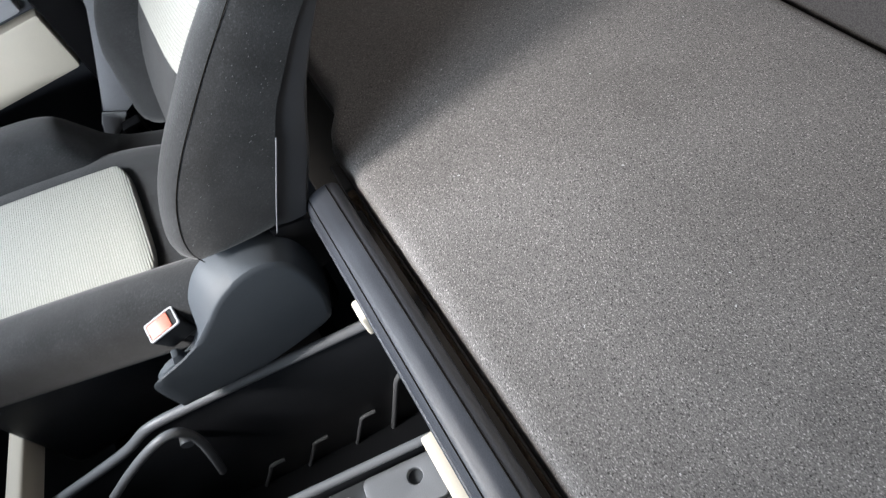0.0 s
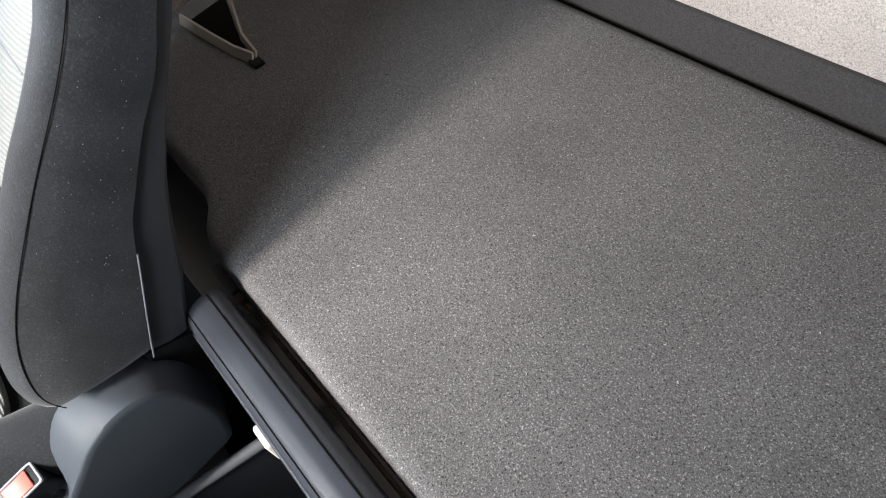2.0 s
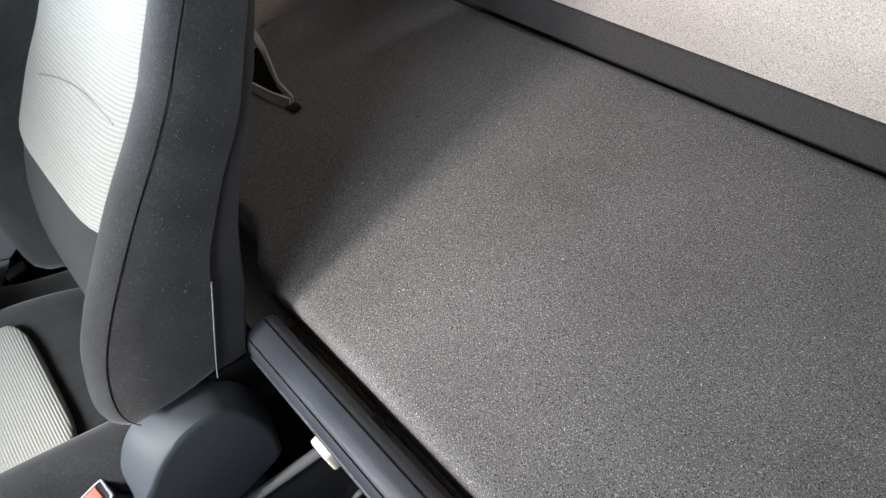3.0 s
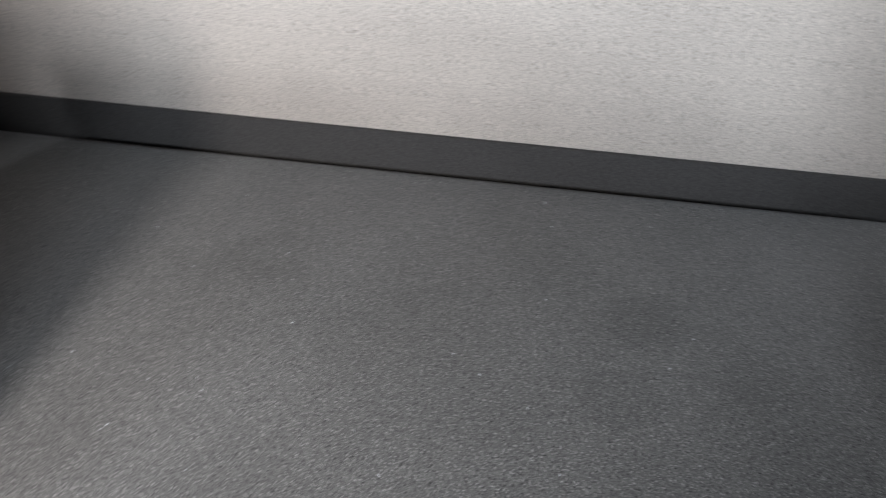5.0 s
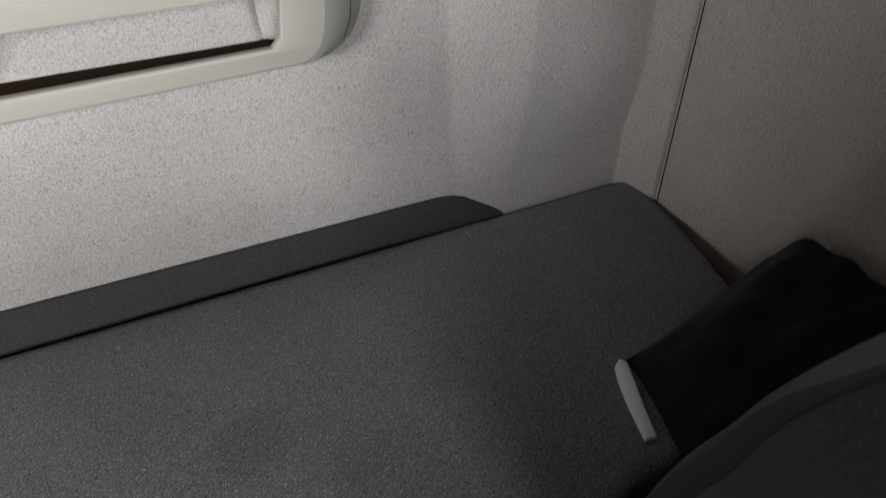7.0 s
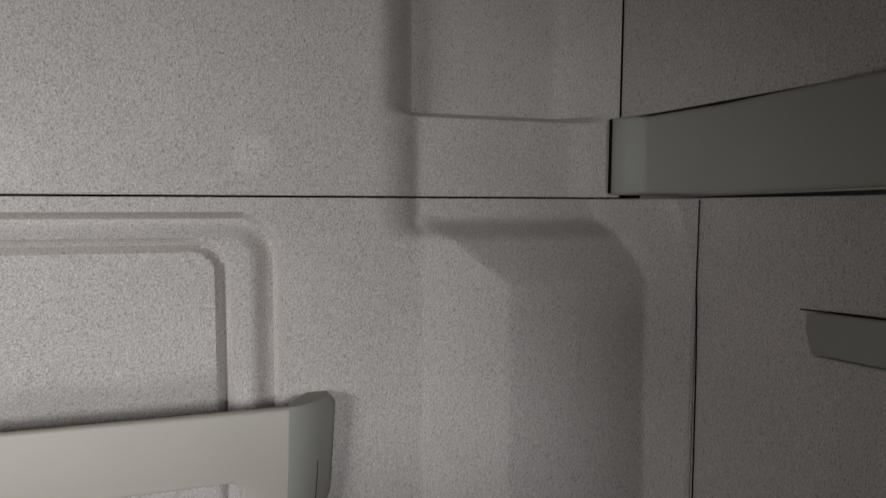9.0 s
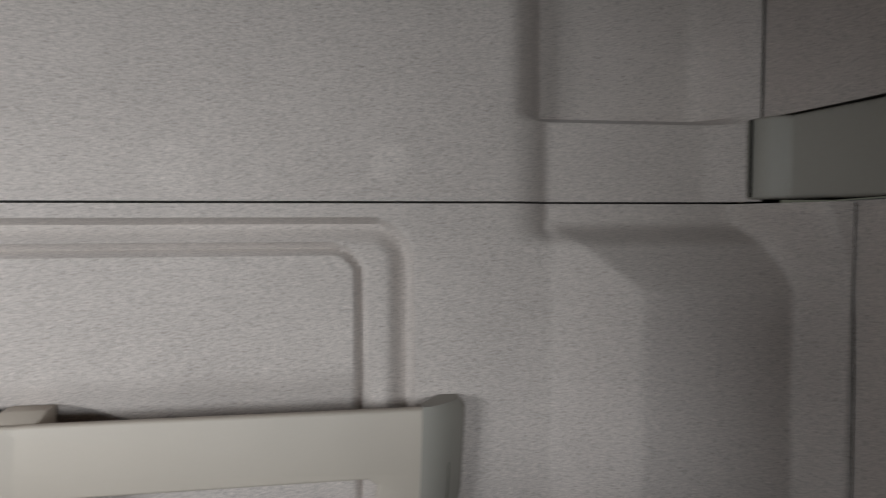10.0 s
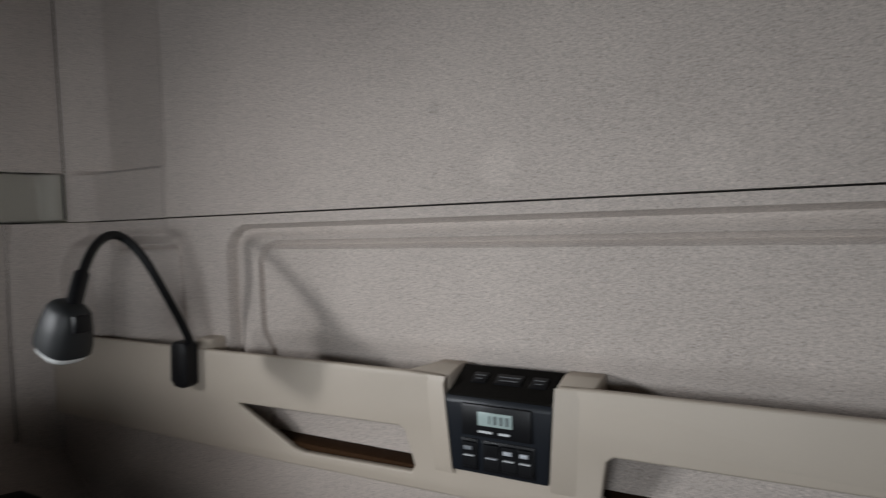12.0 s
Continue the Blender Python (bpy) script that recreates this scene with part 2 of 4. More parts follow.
def prism(pts, axis, a, b, bev=0.0, seg=2):
    """A polygon given in the two other axes' order, drawn out along one axis."""
    def place(p, q):
        return {"x": (q, p[0], p[1]), "y": (p[0], q, p[1]), "z": (p[0], p[1], q)}[axis]
    bm = bmesh.new()
    lo = [bm.verts.new(place(p, a)) for p in pts]
    hi = [bm.verts.new(place(p, b)) for p in pts]
    n = len(pts)
    bm.faces.new(lo)
    bm.faces.new(hi[::-1])
    for i in range(n):
        bm.faces.new((lo[i], lo[(i + 1) % n], hi[(i + 1) % n], hi[i]))
    bmesh.ops.recalc_face_normals(bm, faces=bm.faces)
    if bev:
        bmesh.ops.bevel(bm, geom=bm.edges[:], offset=bev, segments=seg, profile=0.5, affect="EDGES", clamp_overlap=True)
    return bm


def from_curve(cu):
    ob = bpy.data.objects.new("shape", cu)
    scene.collection.objects.link(ob)
    dg = bpy.context.evaluated_depsgraph_get()
    me = bpy.data.meshes.new_from_object(ob.evaluated_get(dg))
    bpy.data.objects.remove(ob)
    bpy.data.curves.remove(cu)
    return me


def plate(loops, y_front, y_back, bev=0.003):
    """Flat board in the x, z plane, with holes, between two depths."""
    cu = bpy.data.curves.new("board", "CURVE")
    cu.dimensions, cu.fill_mode = "2D", "BOTH"
    for loop in loops:
        sp = cu.splines.new("POLY")
        sp.points.add(len(loop) - 1)
        sp.use_cyclic_u = True
        for p, q in zip(sp.points, loop):
            p.co = (q[0], q[1], 0, 1)
    half = (y_back - y_front) / 2
    cu.extrude, cu.bevel_depth, cu.bevel_resolution, cu.offset = half - bev, bev, 2, -bev
    me = from_curve(cu)
    mid = (y_front + y_back) / 2
    for v in me.vertices:
        x, z, d = v.co
        v.co = (x, mid - d, z)
    bm = bmesh.new()
    bm.from_mesh(me)
    bpy.data.meshes.remove(me)
    bmesh.ops.remove_doubles(bm, verts=bm.verts, dist=0.00005)
    return bm


def tube(pts, r, res=4, cyclic=False):
    cu = bpy.data.curves.new("line", "CURVE")
    cu.dimensions, cu.bevel_depth, cu.bevel_resolution, cu.use_fill_caps = "3D", r, res, True
    sp = cu.splines.new("NURBS")
    sp.points.add(len(pts) - 1)
    for p, q in zip(sp.points, pts):
        p.co = (*q, 1)
    sp.order_u, sp.use_endpoint_u, sp.resolution_u, sp.use_cyclic_u = min(4, len(pts)), True, 6, cyclic
    me = from_curve(cu)
    me.shade_smooth()
    return me


def rounded(x0, x1, z0, z1, r, n=5):
    pts = []
    for cx, cz, a0 in ((x1 - r, z1 - r, 0), (x0 + r, z1 - r, 90), (x0 + r, z0 + r, 180), (x1 - r, z0 + r, 270)):
        for i in range(n + 1):
            a = radians(a0 + 90 * i / n)
            pts.append((cx + r * math.cos(a), cz + r * math.sin(a)))
    return pts


def loft(rings, caps=True):
    bm = bmesh.new()
    rows = [[bm.verts.new(p) for p in ring] for ring in rings]
    n = len(rows[0])
    for a, b in zip(rows, rows[1:]):
        for i in range(n):
            bm.faces.new((a[i], a[(i + 1) % n], b[(i + 1) % n], b[i]))
    if caps:
        bm.faces.new(rows[0][::-1])
        bm.faces.new(rows[-1])
    return bm


def super_ring(c, u, v, ru, rv, power, n=28):
    out = []
    for i in range(n):
        a = 2 * math.pi * i / n
        ca, sa = math.cos(a), math.sin(a)
        out.append(c + u * (ru * math.copysign(abs(ca) ** (2 / power), ca)) + v * (rv * math.copysign(abs(sa) ** (2 / power), sa)))
    return out


def along(pts, s):
    """The point at the share s of a list of points."""
    k = min(int(s * (len(pts) - 1)), len(pts) - 2)
    f = s * (len(pts) - 1) - k
    a, b = pts[max(k - 1, 0)], pts[k]
    c, d = pts[k + 1], pts[min(k + 2, len(pts) - 1)]
    return tuple(0.5 * (2 * q + (r - p) * f + (2 * p - 5 * q + 4 * r - t) * f * f + (3 * q - p - 3 * r + t) * f ** 3) for p, q, r, t in zip(a, b, c, d))


def pad(xa, xb, front, rear, power=3.2, n=40, close=0.06, taper=0.4):
    """An upholstered body between two lines of (y, z) points, xa to xb wide, with rounded ends."""
    rings = []
    for i in range(n + 1):
        s = i / n
        f, r = along(front, s), along(rear, s)
        e = min(s, 1 - s) / close
        k = math.sqrt(max(0.0, 1 - (1 - min(e, 1)) ** 2)) * 0.97 + 0.03
        c = Vector(((xa + xb) / 2, (f[0] + r[0]) / 2, (f[1] + r[1]) / 2))
        v = Vector((0, (f[0] - r[0]) / 2, (f[1] - r[1]) / 2))
        rings.append(super_ring(c, Vector((1, 0, 0)), v, abs(xb - xa) / 2 * (1 - taper + taper * k), k, power))
    return loft(rings)


def bolster(xa, inward, seam, rear, deep=0.12, n=48, close=0.05):
    """A side bolster: flat outer flank at xa from the rear line to the seam, a rounded nose, and an inner side that falls away."""
    nose = ((0.0, 0.006), (0.0, 0.0), (0.30, -0.004), (0.65, -0.005), (0.96, -0.002), (1.0, 0.001))
    past = ((0.006, 0.005), (0.014, 0.016), (0.018, 0.030), (0.014, 0.048), (0.002, 0.068), (-0.022, 0.090))
    rings = []
    for i in range(n + 1):
        s = i / n
        f, r = along(seam, s), along(rear, s)
        span = Vector((0, f[0] - r[0], f[1] - r[1]))
        way, length = span.normalized(), span.length
        e = min(min(s, 1 - s) / close, 1)
        k = math.sqrt(max(0.0, 1 - (1 - e) ** 2)) * 0.5 + 0.5
        pts = [(u * length, w) for u, w in nose] + [(length + u, w) for u, w in past] + [(length * 0.45, deep - 0.01), (0.0, deep)]
        base_at = Vector((xa, r[0], r[1]))
        mid_u, mid_w = length * 0.5, deep * 0.5
        rings.append([base_at + way * (mid_u + (u - mid_u) * (0.55 + 0.45 * k)) + Vector((inward * (mid_w + (w - mid_w) * k), 0, 0)) for u, w in pts])
    return loft(rings)


def smooth(t):
    t = min(max(t, 0.0), 1.0)
    return t * t * (3 - 2 * t)


def inside(x, z, x0, x1, z1, r):
    """Depth inside a rectangle with rounded upper corners that is open downwards."""
    dx, dz = min(x - x0, x1 - x), z1 - z
    if dx < r and dz < r:
        return r - math.hypot(r - dx, r - dz)
    return min(dx, dz)


def sheet(x0, x1, z0, z1, nx, nz, depth):
    bm = bmesh.new()
    grid = [[bm.verts.new((x0 + (x1 - x0) * i / nx, depth(x0 + (x1 - x0) * i / nx, z0 + (z1 - z0) * j / nz), z0 + (z1 - z0) * j / nz)) for i in range(nx + 1)] for j in range(nz + 1)]
    for j in range(nz):
        for i in range(nx):
            bm.faces.new((grid[j][i], grid[j][i + 1], grid[j + 1][i + 1], grid[j + 1][i]))
    # turned-back edges give the board its thickness
    for row, dz in ((grid[0], 0), (grid[-1], 0)):
        back = [bm.verts.new((v.co.x, 0.93, v.co.z)) for v in row]
        for i in range(nx):
            bm.faces.new((row[i], row[i + 1], back[i + 1], back[i]))
    return bm


# ---- the cab's shell ----
settle = rear_place


def corner_share(x, z):
    xs = 1.076 + 0.053 * smooth((1.545 - z) / 0.14) + 0.006 * smooth((1.0 - z) / 0.2)
    return smooth((abs(x) - xs) / min(0.055, 1.166 - xs))


def lower_depth(x, z):
    y = 0.752 + 0.025 * min(max((z - 0.82) / 0.43, 0), 1)
    low = smooth((z - 1.10) / 0.08)
    d = inside(x, z, -0.572, 0.610, 1.519, 0.06)
    y += low * 0.020 * smooth(d / 0.009) * (1 - 0.85 * smooth((d - 0.010) / 0.030))
    y += low * 0.026 * smooth((1.325 - z) / 0.07) * smooth((d - 0.045) / 0.03)
    y += low * 0.014 * (1 - smooth(abs(inside(x, z, -0.490, 0.544, 1.484, 0.045) - 0.005) / 0.009))
    y += low * 0.018 * smooth(inside(x, z, -0.985, -0.695, 1.520, 0.04) / 0.025)
    y += low * 0.012 * (1 - smooth(abs(inside(x, z, -0.960, -0.725, 1.478, 0.03) - 0.004) / 0.007))
    ax = abs(x)
    a = min(max((ax - 0.795) / 0.105, 0), 1)
    c = min(max((1.512 - z) / 0.09, 0), 1)
    swell = (0.008 + 0.056 * smooth((z - 0.79) / 0.27)) * (1 if x > 0 else 0.35)
    y -= swell * (0.75 * min(a, c) + 0.25 * smooth(min(a, c)) - 0.18 * c * min(max((ax - 0.905) / 0.215, 0), 1) ** 1.4)
    y += 0.030 * min(max((ax - 0.730) / 0.065, 0), 1) ** 2 * smooth((z - 1.478) / 0.03)
    t = corner_share(x, z)
    return y * (1 - t) + 0.662 * t


def upper_depth(x, z):
    k = min(max((abs(x) - 0.730) / 0.065, 0), 1) ** 2
    y = 0.777 + 0.030 * k + 0.040 * k * smooth((z - 1.650) / 0.010)
    t = smooth((abs(x) - 1.03) / 0.08)
    return y * (1 - t) + 0.772 * t


solid("wall_rear_lower", sheet(-1.168, 1.168, 0.64, 1.5365, 460, 200, lower_depth), FELT, "moulded grey-beige felt rear wall panel above the bunk", "wall panel", "structure")
solid("wall_rear_upper", sheet(-1.11, 1.11, 1.5395, 2.25, 300, 130, upper_depth), FELT, "upper grey-beige felt rear wall panel", "wall panel", "structure")
solid("wall_rear_backing", box(-1.26, 1.26, 0.93, 0.97, 0.0, 2.3), GAP, "dark steel back of the cab", "wall", "structure")

for side, word in ((1, "driver"), (-1, "passenger")):
    settle = rear_place

    far = 0.0 if side > 0 else 0.018

    def m(pts):
        return [(side * p, q) for p, q in pts]
    solid("wall_side_lower", prism(m([(1.170, 0.662), (1.196, 0.45), (1.200, -0.30), (1.26, -0.30), (1.26, 0.93), (1.172, 0.93)]), "z", 0.3, 1.5385), FELT,
          "beige felt side wall of the sleeping area", "wall panel", "structure")
    solid("wall_side_upper", prism(m([(1.106, 0.80), (1.125, 0.66), (1.170, 0.40), (1.200, -0.30), (1.26, -0.30), (1.26, 0.93), (1.106, 0.93)]), "z", 1.655, 2.25), FELT,
          "beige felt upper side wall of the cab", "wall panel", "structure")
    solid("side_trim", prism(m([(1.089 + far, 0.80), (1.089 + far, 0.766), (1.092 + far, 0.752), (1.099 + far, 0.740), (1.110 + far, 0.732), (1.122 + far, 0.726), (1.138, 0.60), (1.160, 0.36), (1.184, -0.30), (1.25, -0.30), (1.25, 0.80)]), "z", 1.5425, 1.654, 0.006, 3), BAND,
          "grey-green plastic trim rail along the side wall", "trim rail", "structure")
    solid("trim_gap", tube([(side * (1.0865 + far), 0.766, 1.545), (side * (1.0865 + far), 0.766, 1.60), (side * (1.0865 + far), 0.766, 1.652)], 0.0022, 2), GAP,
          "dark gap at the trim rail's end", "gap", "structure")
    solid("corner_seam", tube([(side * 1.1675, 0.6620, 1.536), (side * 1.1675, 0.6625, 1.45), (side * 1.1670, 0.6630, 1.41), (side * 1.1685, 0.657, 1.36), (side * 1.1685, 0.656, 1.03), (side * 1.1685, 0.654, 0.70)], 0.0008, 2), GAP,
          "dark seam between rear and side felt", "seam", "structure")
    solid("upper_seam", tube([(side * 1.108, 0.772, 1.656), (side * 1.108, 0.771, 1.9), (side * 1.108, 0.772, 2.2)], 0.0014, 2), GAP,
          "dark seam in the upper corner felt", "seam", "structure")
    settle = None
    # door with its window opening
    door = thing("door_" + word, (side * 1.2, -0.8, 0.2), "closed grey cab door with a cream armrest panel", "door", kind="structure")
    xa, xb = sorted((side * 1.19, side * 1.26))
    part("lower_panel", box(xa, xb, -1.60, -0.37, 0.0, 1.08, 0.01), GREY, door)
    part("upper_frame", box(xa, xb, -1.60, -0.37, 1.72, 2.25, 0.01), GREY, door)
    part("front_frame", box(xa, xb, -1.60, -1.30, 1.08, 1.72, 0.01), GREY, door)
    part("window_pane", box(side * 1.222, side * 1.226, -1.30, -0.37, 1.08, 1.72), GLASS, door, "clear door window").visible_shadow = False
    xa, xb = sorted((side * 1.145, side * 1.192))
    part("armrest_panel", box(xa, xb, -1.10, -0.372, 0.655, 0.800, 0.008), CREAM, door, "cream armrest panel")
    part("grey_upper_panel", box(xa, xb, -1.10, -0.39, 0.815, 1.06, 0.012), BELT, door, "light grey upper panel")
    solid("door_pillar", box(*sorted((side * 1.13, side * 1.26)), -0.365, -0.27, 0.0, 2.25, 0.015), BLACK, "black plastic door pillar", "pillar", "structure")

settle = rear_place
# grip let into the driver's side wall
grip = thing("wall_grip", (1.2, 0.4, 1.39), "grey-green plastic grip recessed in the side wall", "grip")
part("grip_plate", prism([(0.20, 1.360), (0.20, 1.412), (0.508, 1.4105), (0.514, 1.404), (0.495, 1.362)], "x", 1.190, 1.21, 0.003), BAND, grip)
part("grip_slot", box(1.1885, 1.20, 0.20, 0.512, 1.4108, 1.4124), GAP, grip, "dark slot above the grip")
part("grip_edge", box(1.1888, 1.20, 0.20, 0.490, 1.3600, 1.3615), BAND, grip, "lower edge of the grip")

settle = None
solid("wall_front_lower", box(-1.26, 1.26, -1.70, -1.60, 0.0, 1.05), GREY, "dark grey dashboard wall", "wall", "structure")
solid("wall_front_upper", box(-1.26, 1.26, -1.70, -1.60, 1.95, 2.3), HEADLINER, "grey felt panel above the windscreen", "wall", "structure")
solid("window_front", box(-1.2, 1.2, -1.655, -1.65, 1.05, 1.95), GLASS, "clear windscreen", "window", "structure").visible_shadow = False
solid("ceiling", box(-1.3, 1.3, -1.70, 0.97, 2.25, 2.30), HEADLINER, "grey felt cab ceiling", "ceiling", "structure")
solid("floor", box(-1.3, 1.3, -1.70, 0.97, -0.05, 0.0), CARPET, "black rubber cab floor", "floor", "structure")

# ---- bunk ----
base = thing("bunk_bed", (0, 0.3, 0.0), "cream bunk bed base with its dark drawer pulled out", "bunk bed")
part("side_post", box(-1.15, -0.208, -0.056, -0.040, 0.02, 0.60, 0.004), BLACK, base, "black base behind the seat")
part("front_panel", box(0.092, 1.15, -0.108, -0.084, 0.46, 0.625, 0.004), CREAM, base)
# Near-black platform and back sheet stand for the shade under the mattress.
part("platform", box(-0.975, 1.165, 0.36, 0.67, 0.585, 0.615, 0.004), GAP, base, "bunk platform coloured near-black for the shade under the mattress")
part("platform", box(-0.975, 0.64, -0.055, 0.352, 0.585, 0.615, 0.004), GAP, base, "bunk platform coloured near-black for the shade under the mattress")
part("opening_back", box(-1.15, 1.15, 0.33, 0.35, 0.02, 0.58), GAP, base, "near-black fill")
part("bracket", box(-0.345, -0.280, -0.016, -0.003, 0.670, 0.708, 0.003), PILLAR, base, "grey metal bracket")
part("bracket_end", box(-0.279, -0.262, -0.016, -0.003, 0.670, 0.704, 0.003), BRACKET, base, "tan bracket end")
part("bracket_rail", box(-0.258, 0.60, -0.0105, -0.0045, 0.684, 0.699, 0.002), BRACKET, base, "brown metal rail under the mattress")

mattress_outline = [(-0.350, 0.0), (0.60, 0.0), (0.66, 0.012), (0.70, 0.050), (0.73, 0.120), (0.79, 0.148), (1.090, 0.150), (1.112, 0.260), (1.133, 0.363), (1.159, 0.480), (1.173, 0.570), (1.181, 0.630), (1.177, 0.662), (1.155, 0.676), (1.10, 0.677),
                    (-0.925, 0.674), (-0.942, 0.655), (-0.945, 0.61), (-0.945, 0.052), (-0.46, 0.046), (-0.42, 0.034), (-0.385, 0.012)]


def mattress_mesh(levels, bottom, top):
    bm = bmesh.new()
    rings = []
    for z, inset in levels:
        rings.append([])
        n = len(mattress_outline)
        for i, p in enumerate(mattress_outline):
            a, b = Vector(mattress_outline[i - 1]), Vector(mattress_outline[(i + 1) % n])
            c = Vector(p)
            e1, e2 = (c - a).normalized(), (b - c).normalized()
            n1, n2 = Vector((-e1.y, e1.x)), Vector((-e2.y, e2.x))
            q = (n1 + n2) / (1 + n1.dot(n2))
            k = c + q * inset
            rings[-1].append(bm.verts.new((k.x, k.y, z)))
    n = len(mattress_outline)
    for a, b in zip(rings, rings[1:]):
        for i in range(n):
            bm.faces.new((a[i], a[(i + 1) % n], b[(i + 1) % n], b[i]))
    if bottom:
        bm.faces.new(rings[0][::-1])
    if top:
        bm.faces.new(rings[-1])
    return bm


mattress = thing("mattress", (0.1, 0.4, 0.62), "dark grey-brown speckled fabric mattress on the bunk", "mattress")
part("cover", mattress_mesh(((0.700, 0.0035), (0.702, 0.0), (0.718, 0.0), (0.732, 0.003), (0.742, 0.008), (0.748, 0.016), (0.7505, 0.028)), True, True), BED, mattress)
part("side_band", mattress_mesh(((0.616, 0.012), (0.622, 0.004), (0.64, 0.001), (0.696, 0.001), (0.699, 0.006)), True, True), FELT_DARK, mattress, "plain dark side band")

# lint on the mattress cover
lint = bmesh.new()
rnd = random.Random(7)
for k in range(70):
    x, y = rnd.uniform(-0.4, 1.1), rnd.uniform(0.05, 0.65)
    if k == 0:
        x, y = -0.352, 0.113
    a, l, w = rnd.uniform(0, 6.28), rnd.uniform(0.0006, 0.0018), rnd.uniform(0.00025, 0.0005)
    dx, dy = math.cos(a) * l, math.sin(a) * l
    vs = [lint.verts.new((x + s * dx - q * math.sin(a) * w, y + s * dy + q * math.cos(a) * w, 0.7507 + h)) for s, q, h in ((-1, -1, 0), (1, -1, 0), (1, 1, 0.0006), (-1, 1, 0.0006))]
    lint.faces.new(vs)
solid("lint", lint, PRINT, "pale specks of lint on the mattress cover", "lint", "stuff")
settle = rear_place
solid("rear_bolster_panel", plate([[(-0.970, 0.70), (0.900, 0.70), (0.893, 0.742), (0.876, 0.755), (0.850, 0.772), (0.815, 0.796), (0.795, 0.805), (0.765, 0.810), (-0.785, 0.818), (-0.815, 0.815), (-0.850, 0.805), (-0.892, 0.786), (-0.930, 0.766), (-0.965, 0.744)]], 0.7445, 0.753, 0.002),
      FELT_DARK, "dark felt strip between mattress and rear wall", "trim panel", "structure")

solid("panel_edge", tube([(-0.80, 0.7535, 0.8165), (-0.60, 0.7535, 0.8165), (0.0, 0.7535, 0.8145), (0.60, 0.7535, 0.8120), (0.755, 0.7535, 0.8095)], 0.0014, 2), GAP, "dark gap above the felt strip", "gap", "structure")
settle = front_place
rail = thing("bunk_rail", (0.2, -0.05, 0.72), "dark grey plastic padded rail along the bunk's front edge", "rail")
profile = [(-0.083, 0.700), (-0.086, 0.722), (-0.080, 0.740), (-0.070, 0.751), (-0.055, 0.756), (-0.040, 0.7565), (-0.030, 0.7540), (-0.022, 0.746), (-0.021, 0.690), (-0.030, 0.672), (-0.075, 0.672)]
part("rail_body", prism(profile, "x", -0.172, 0.62, 0.004, 2), RAIL, rail)
part("front_lip", tube([(-0.165, -0.0850, 0.712), (0.2, -0.0850, 0.712), (0.615, -0.0850, 0.712)], 0.0042, 3), RAIL, rail)
for gy, gz in ((-0.0395, 0.7562), (-0.0740, 0.7472)):
    part("groove", tube([(-0.168, gy, gz), (0.2, gy, gz), (0.615, gy, gz)], 0.0010, 2), GAP, rail, "dark parting line")

settle = None
part("rail_clip", box(-0.108, -0.070, -0.096, -0.072, 0.640, 0.686, 0.005, 3), CREAM, rail, "cream plastic clip under the rail")
# felt-covered bulge at the passenger end of the bunk
solid("wall_side_bulge", prism([(-0.949, 0.30), (-0.949, 0.760), (-0.962, 0.790), (-1.185, 1.02), (-1.205, 1.02), (-1.205, 0.30)], "y", 0.25, 0.74, 0.006, 3), FELT,
      "felt-covered bulge of the side wall at the bunk's end", "wall panel", "structure")

settle = front_place
# ---- drawer pulled out from under the bunk ----
SLANT = Matrix.Translation((0.045, -0.40, 0.0)) @ Matrix.Rotation(radians(-8.5), 4, "Z") @ Matrix.Translation((-0.05, 0.40, 0.0))


def dpart(name, src, mat, parent, label=""):
    return part(name, src, mat, parent, label, SLANT)


drawer = dpart("drawer", box(-0.146, 0.444, -0.80, 0.30, 0.05, 0.062, 0.002), DRAWER, base, "dark plastic drawer pulled out from under the bunk")
side_line = [(0.30, 0.06), (0.30, 0.47), (-0.06, 0.47), (-0.55, 0.47), (-0.588, 0.462), (-0.622, 0.435), (-0.66, 0.415), (-0.86, 0.36), (-0.86, 0.06)]
dpart("side_wall", prism(side_line, "x", -0.150, -0.142, 0.002), DRAWER, drawer)
rim = [(-0.146, 0.20, 0.474), (-0.146, -0.10, 0.474), (-0.146, -0.38, 0.474), (-0.146, -0.55, 0.473), (-0.146, -0.592, 0.464), (-0.146, -0.626, 0.438), (-0.146, -0.67, 0.416), (-0.146, -0.855, 0.366)]
# Both rims take the paler plastic so their lit edge is in the colour.
dpart("rim", tube(rim, 0.0100, 3), LID, drawer, "rounded rim, paler to paint its lit edge")
dpart("divider", box(0.083, 0.090, -0.79, 0.30, 0.06, 0.46, 0.002), DRAWER, drawer)
dpart("divider_rim", tube([(0.0865, 0.2, 0.463), (0.0865, -0.3, 0.463), (0.0865, -0.79, 0.463)], 0.0075, 3), LID, drawer, "rounded rim, paler to paint its lit edge")
dpart("side_wall", box(0.44, 0.448, -0.79, 0.30, 0.06, 0.43, 0.002), DRAWER, drawer)
dpart("front", box(-0.345, 0.47, -0.900, -0.862, 0.372, 0.434, 0.008, 3), CREAM, drawer, "cream drawer front")
dpart("lid", box(0.093, 0.438, -0.66, 0.28, 0.424, 0.434, 0.003), DRAWER_LID, drawer, "grey tray lid")
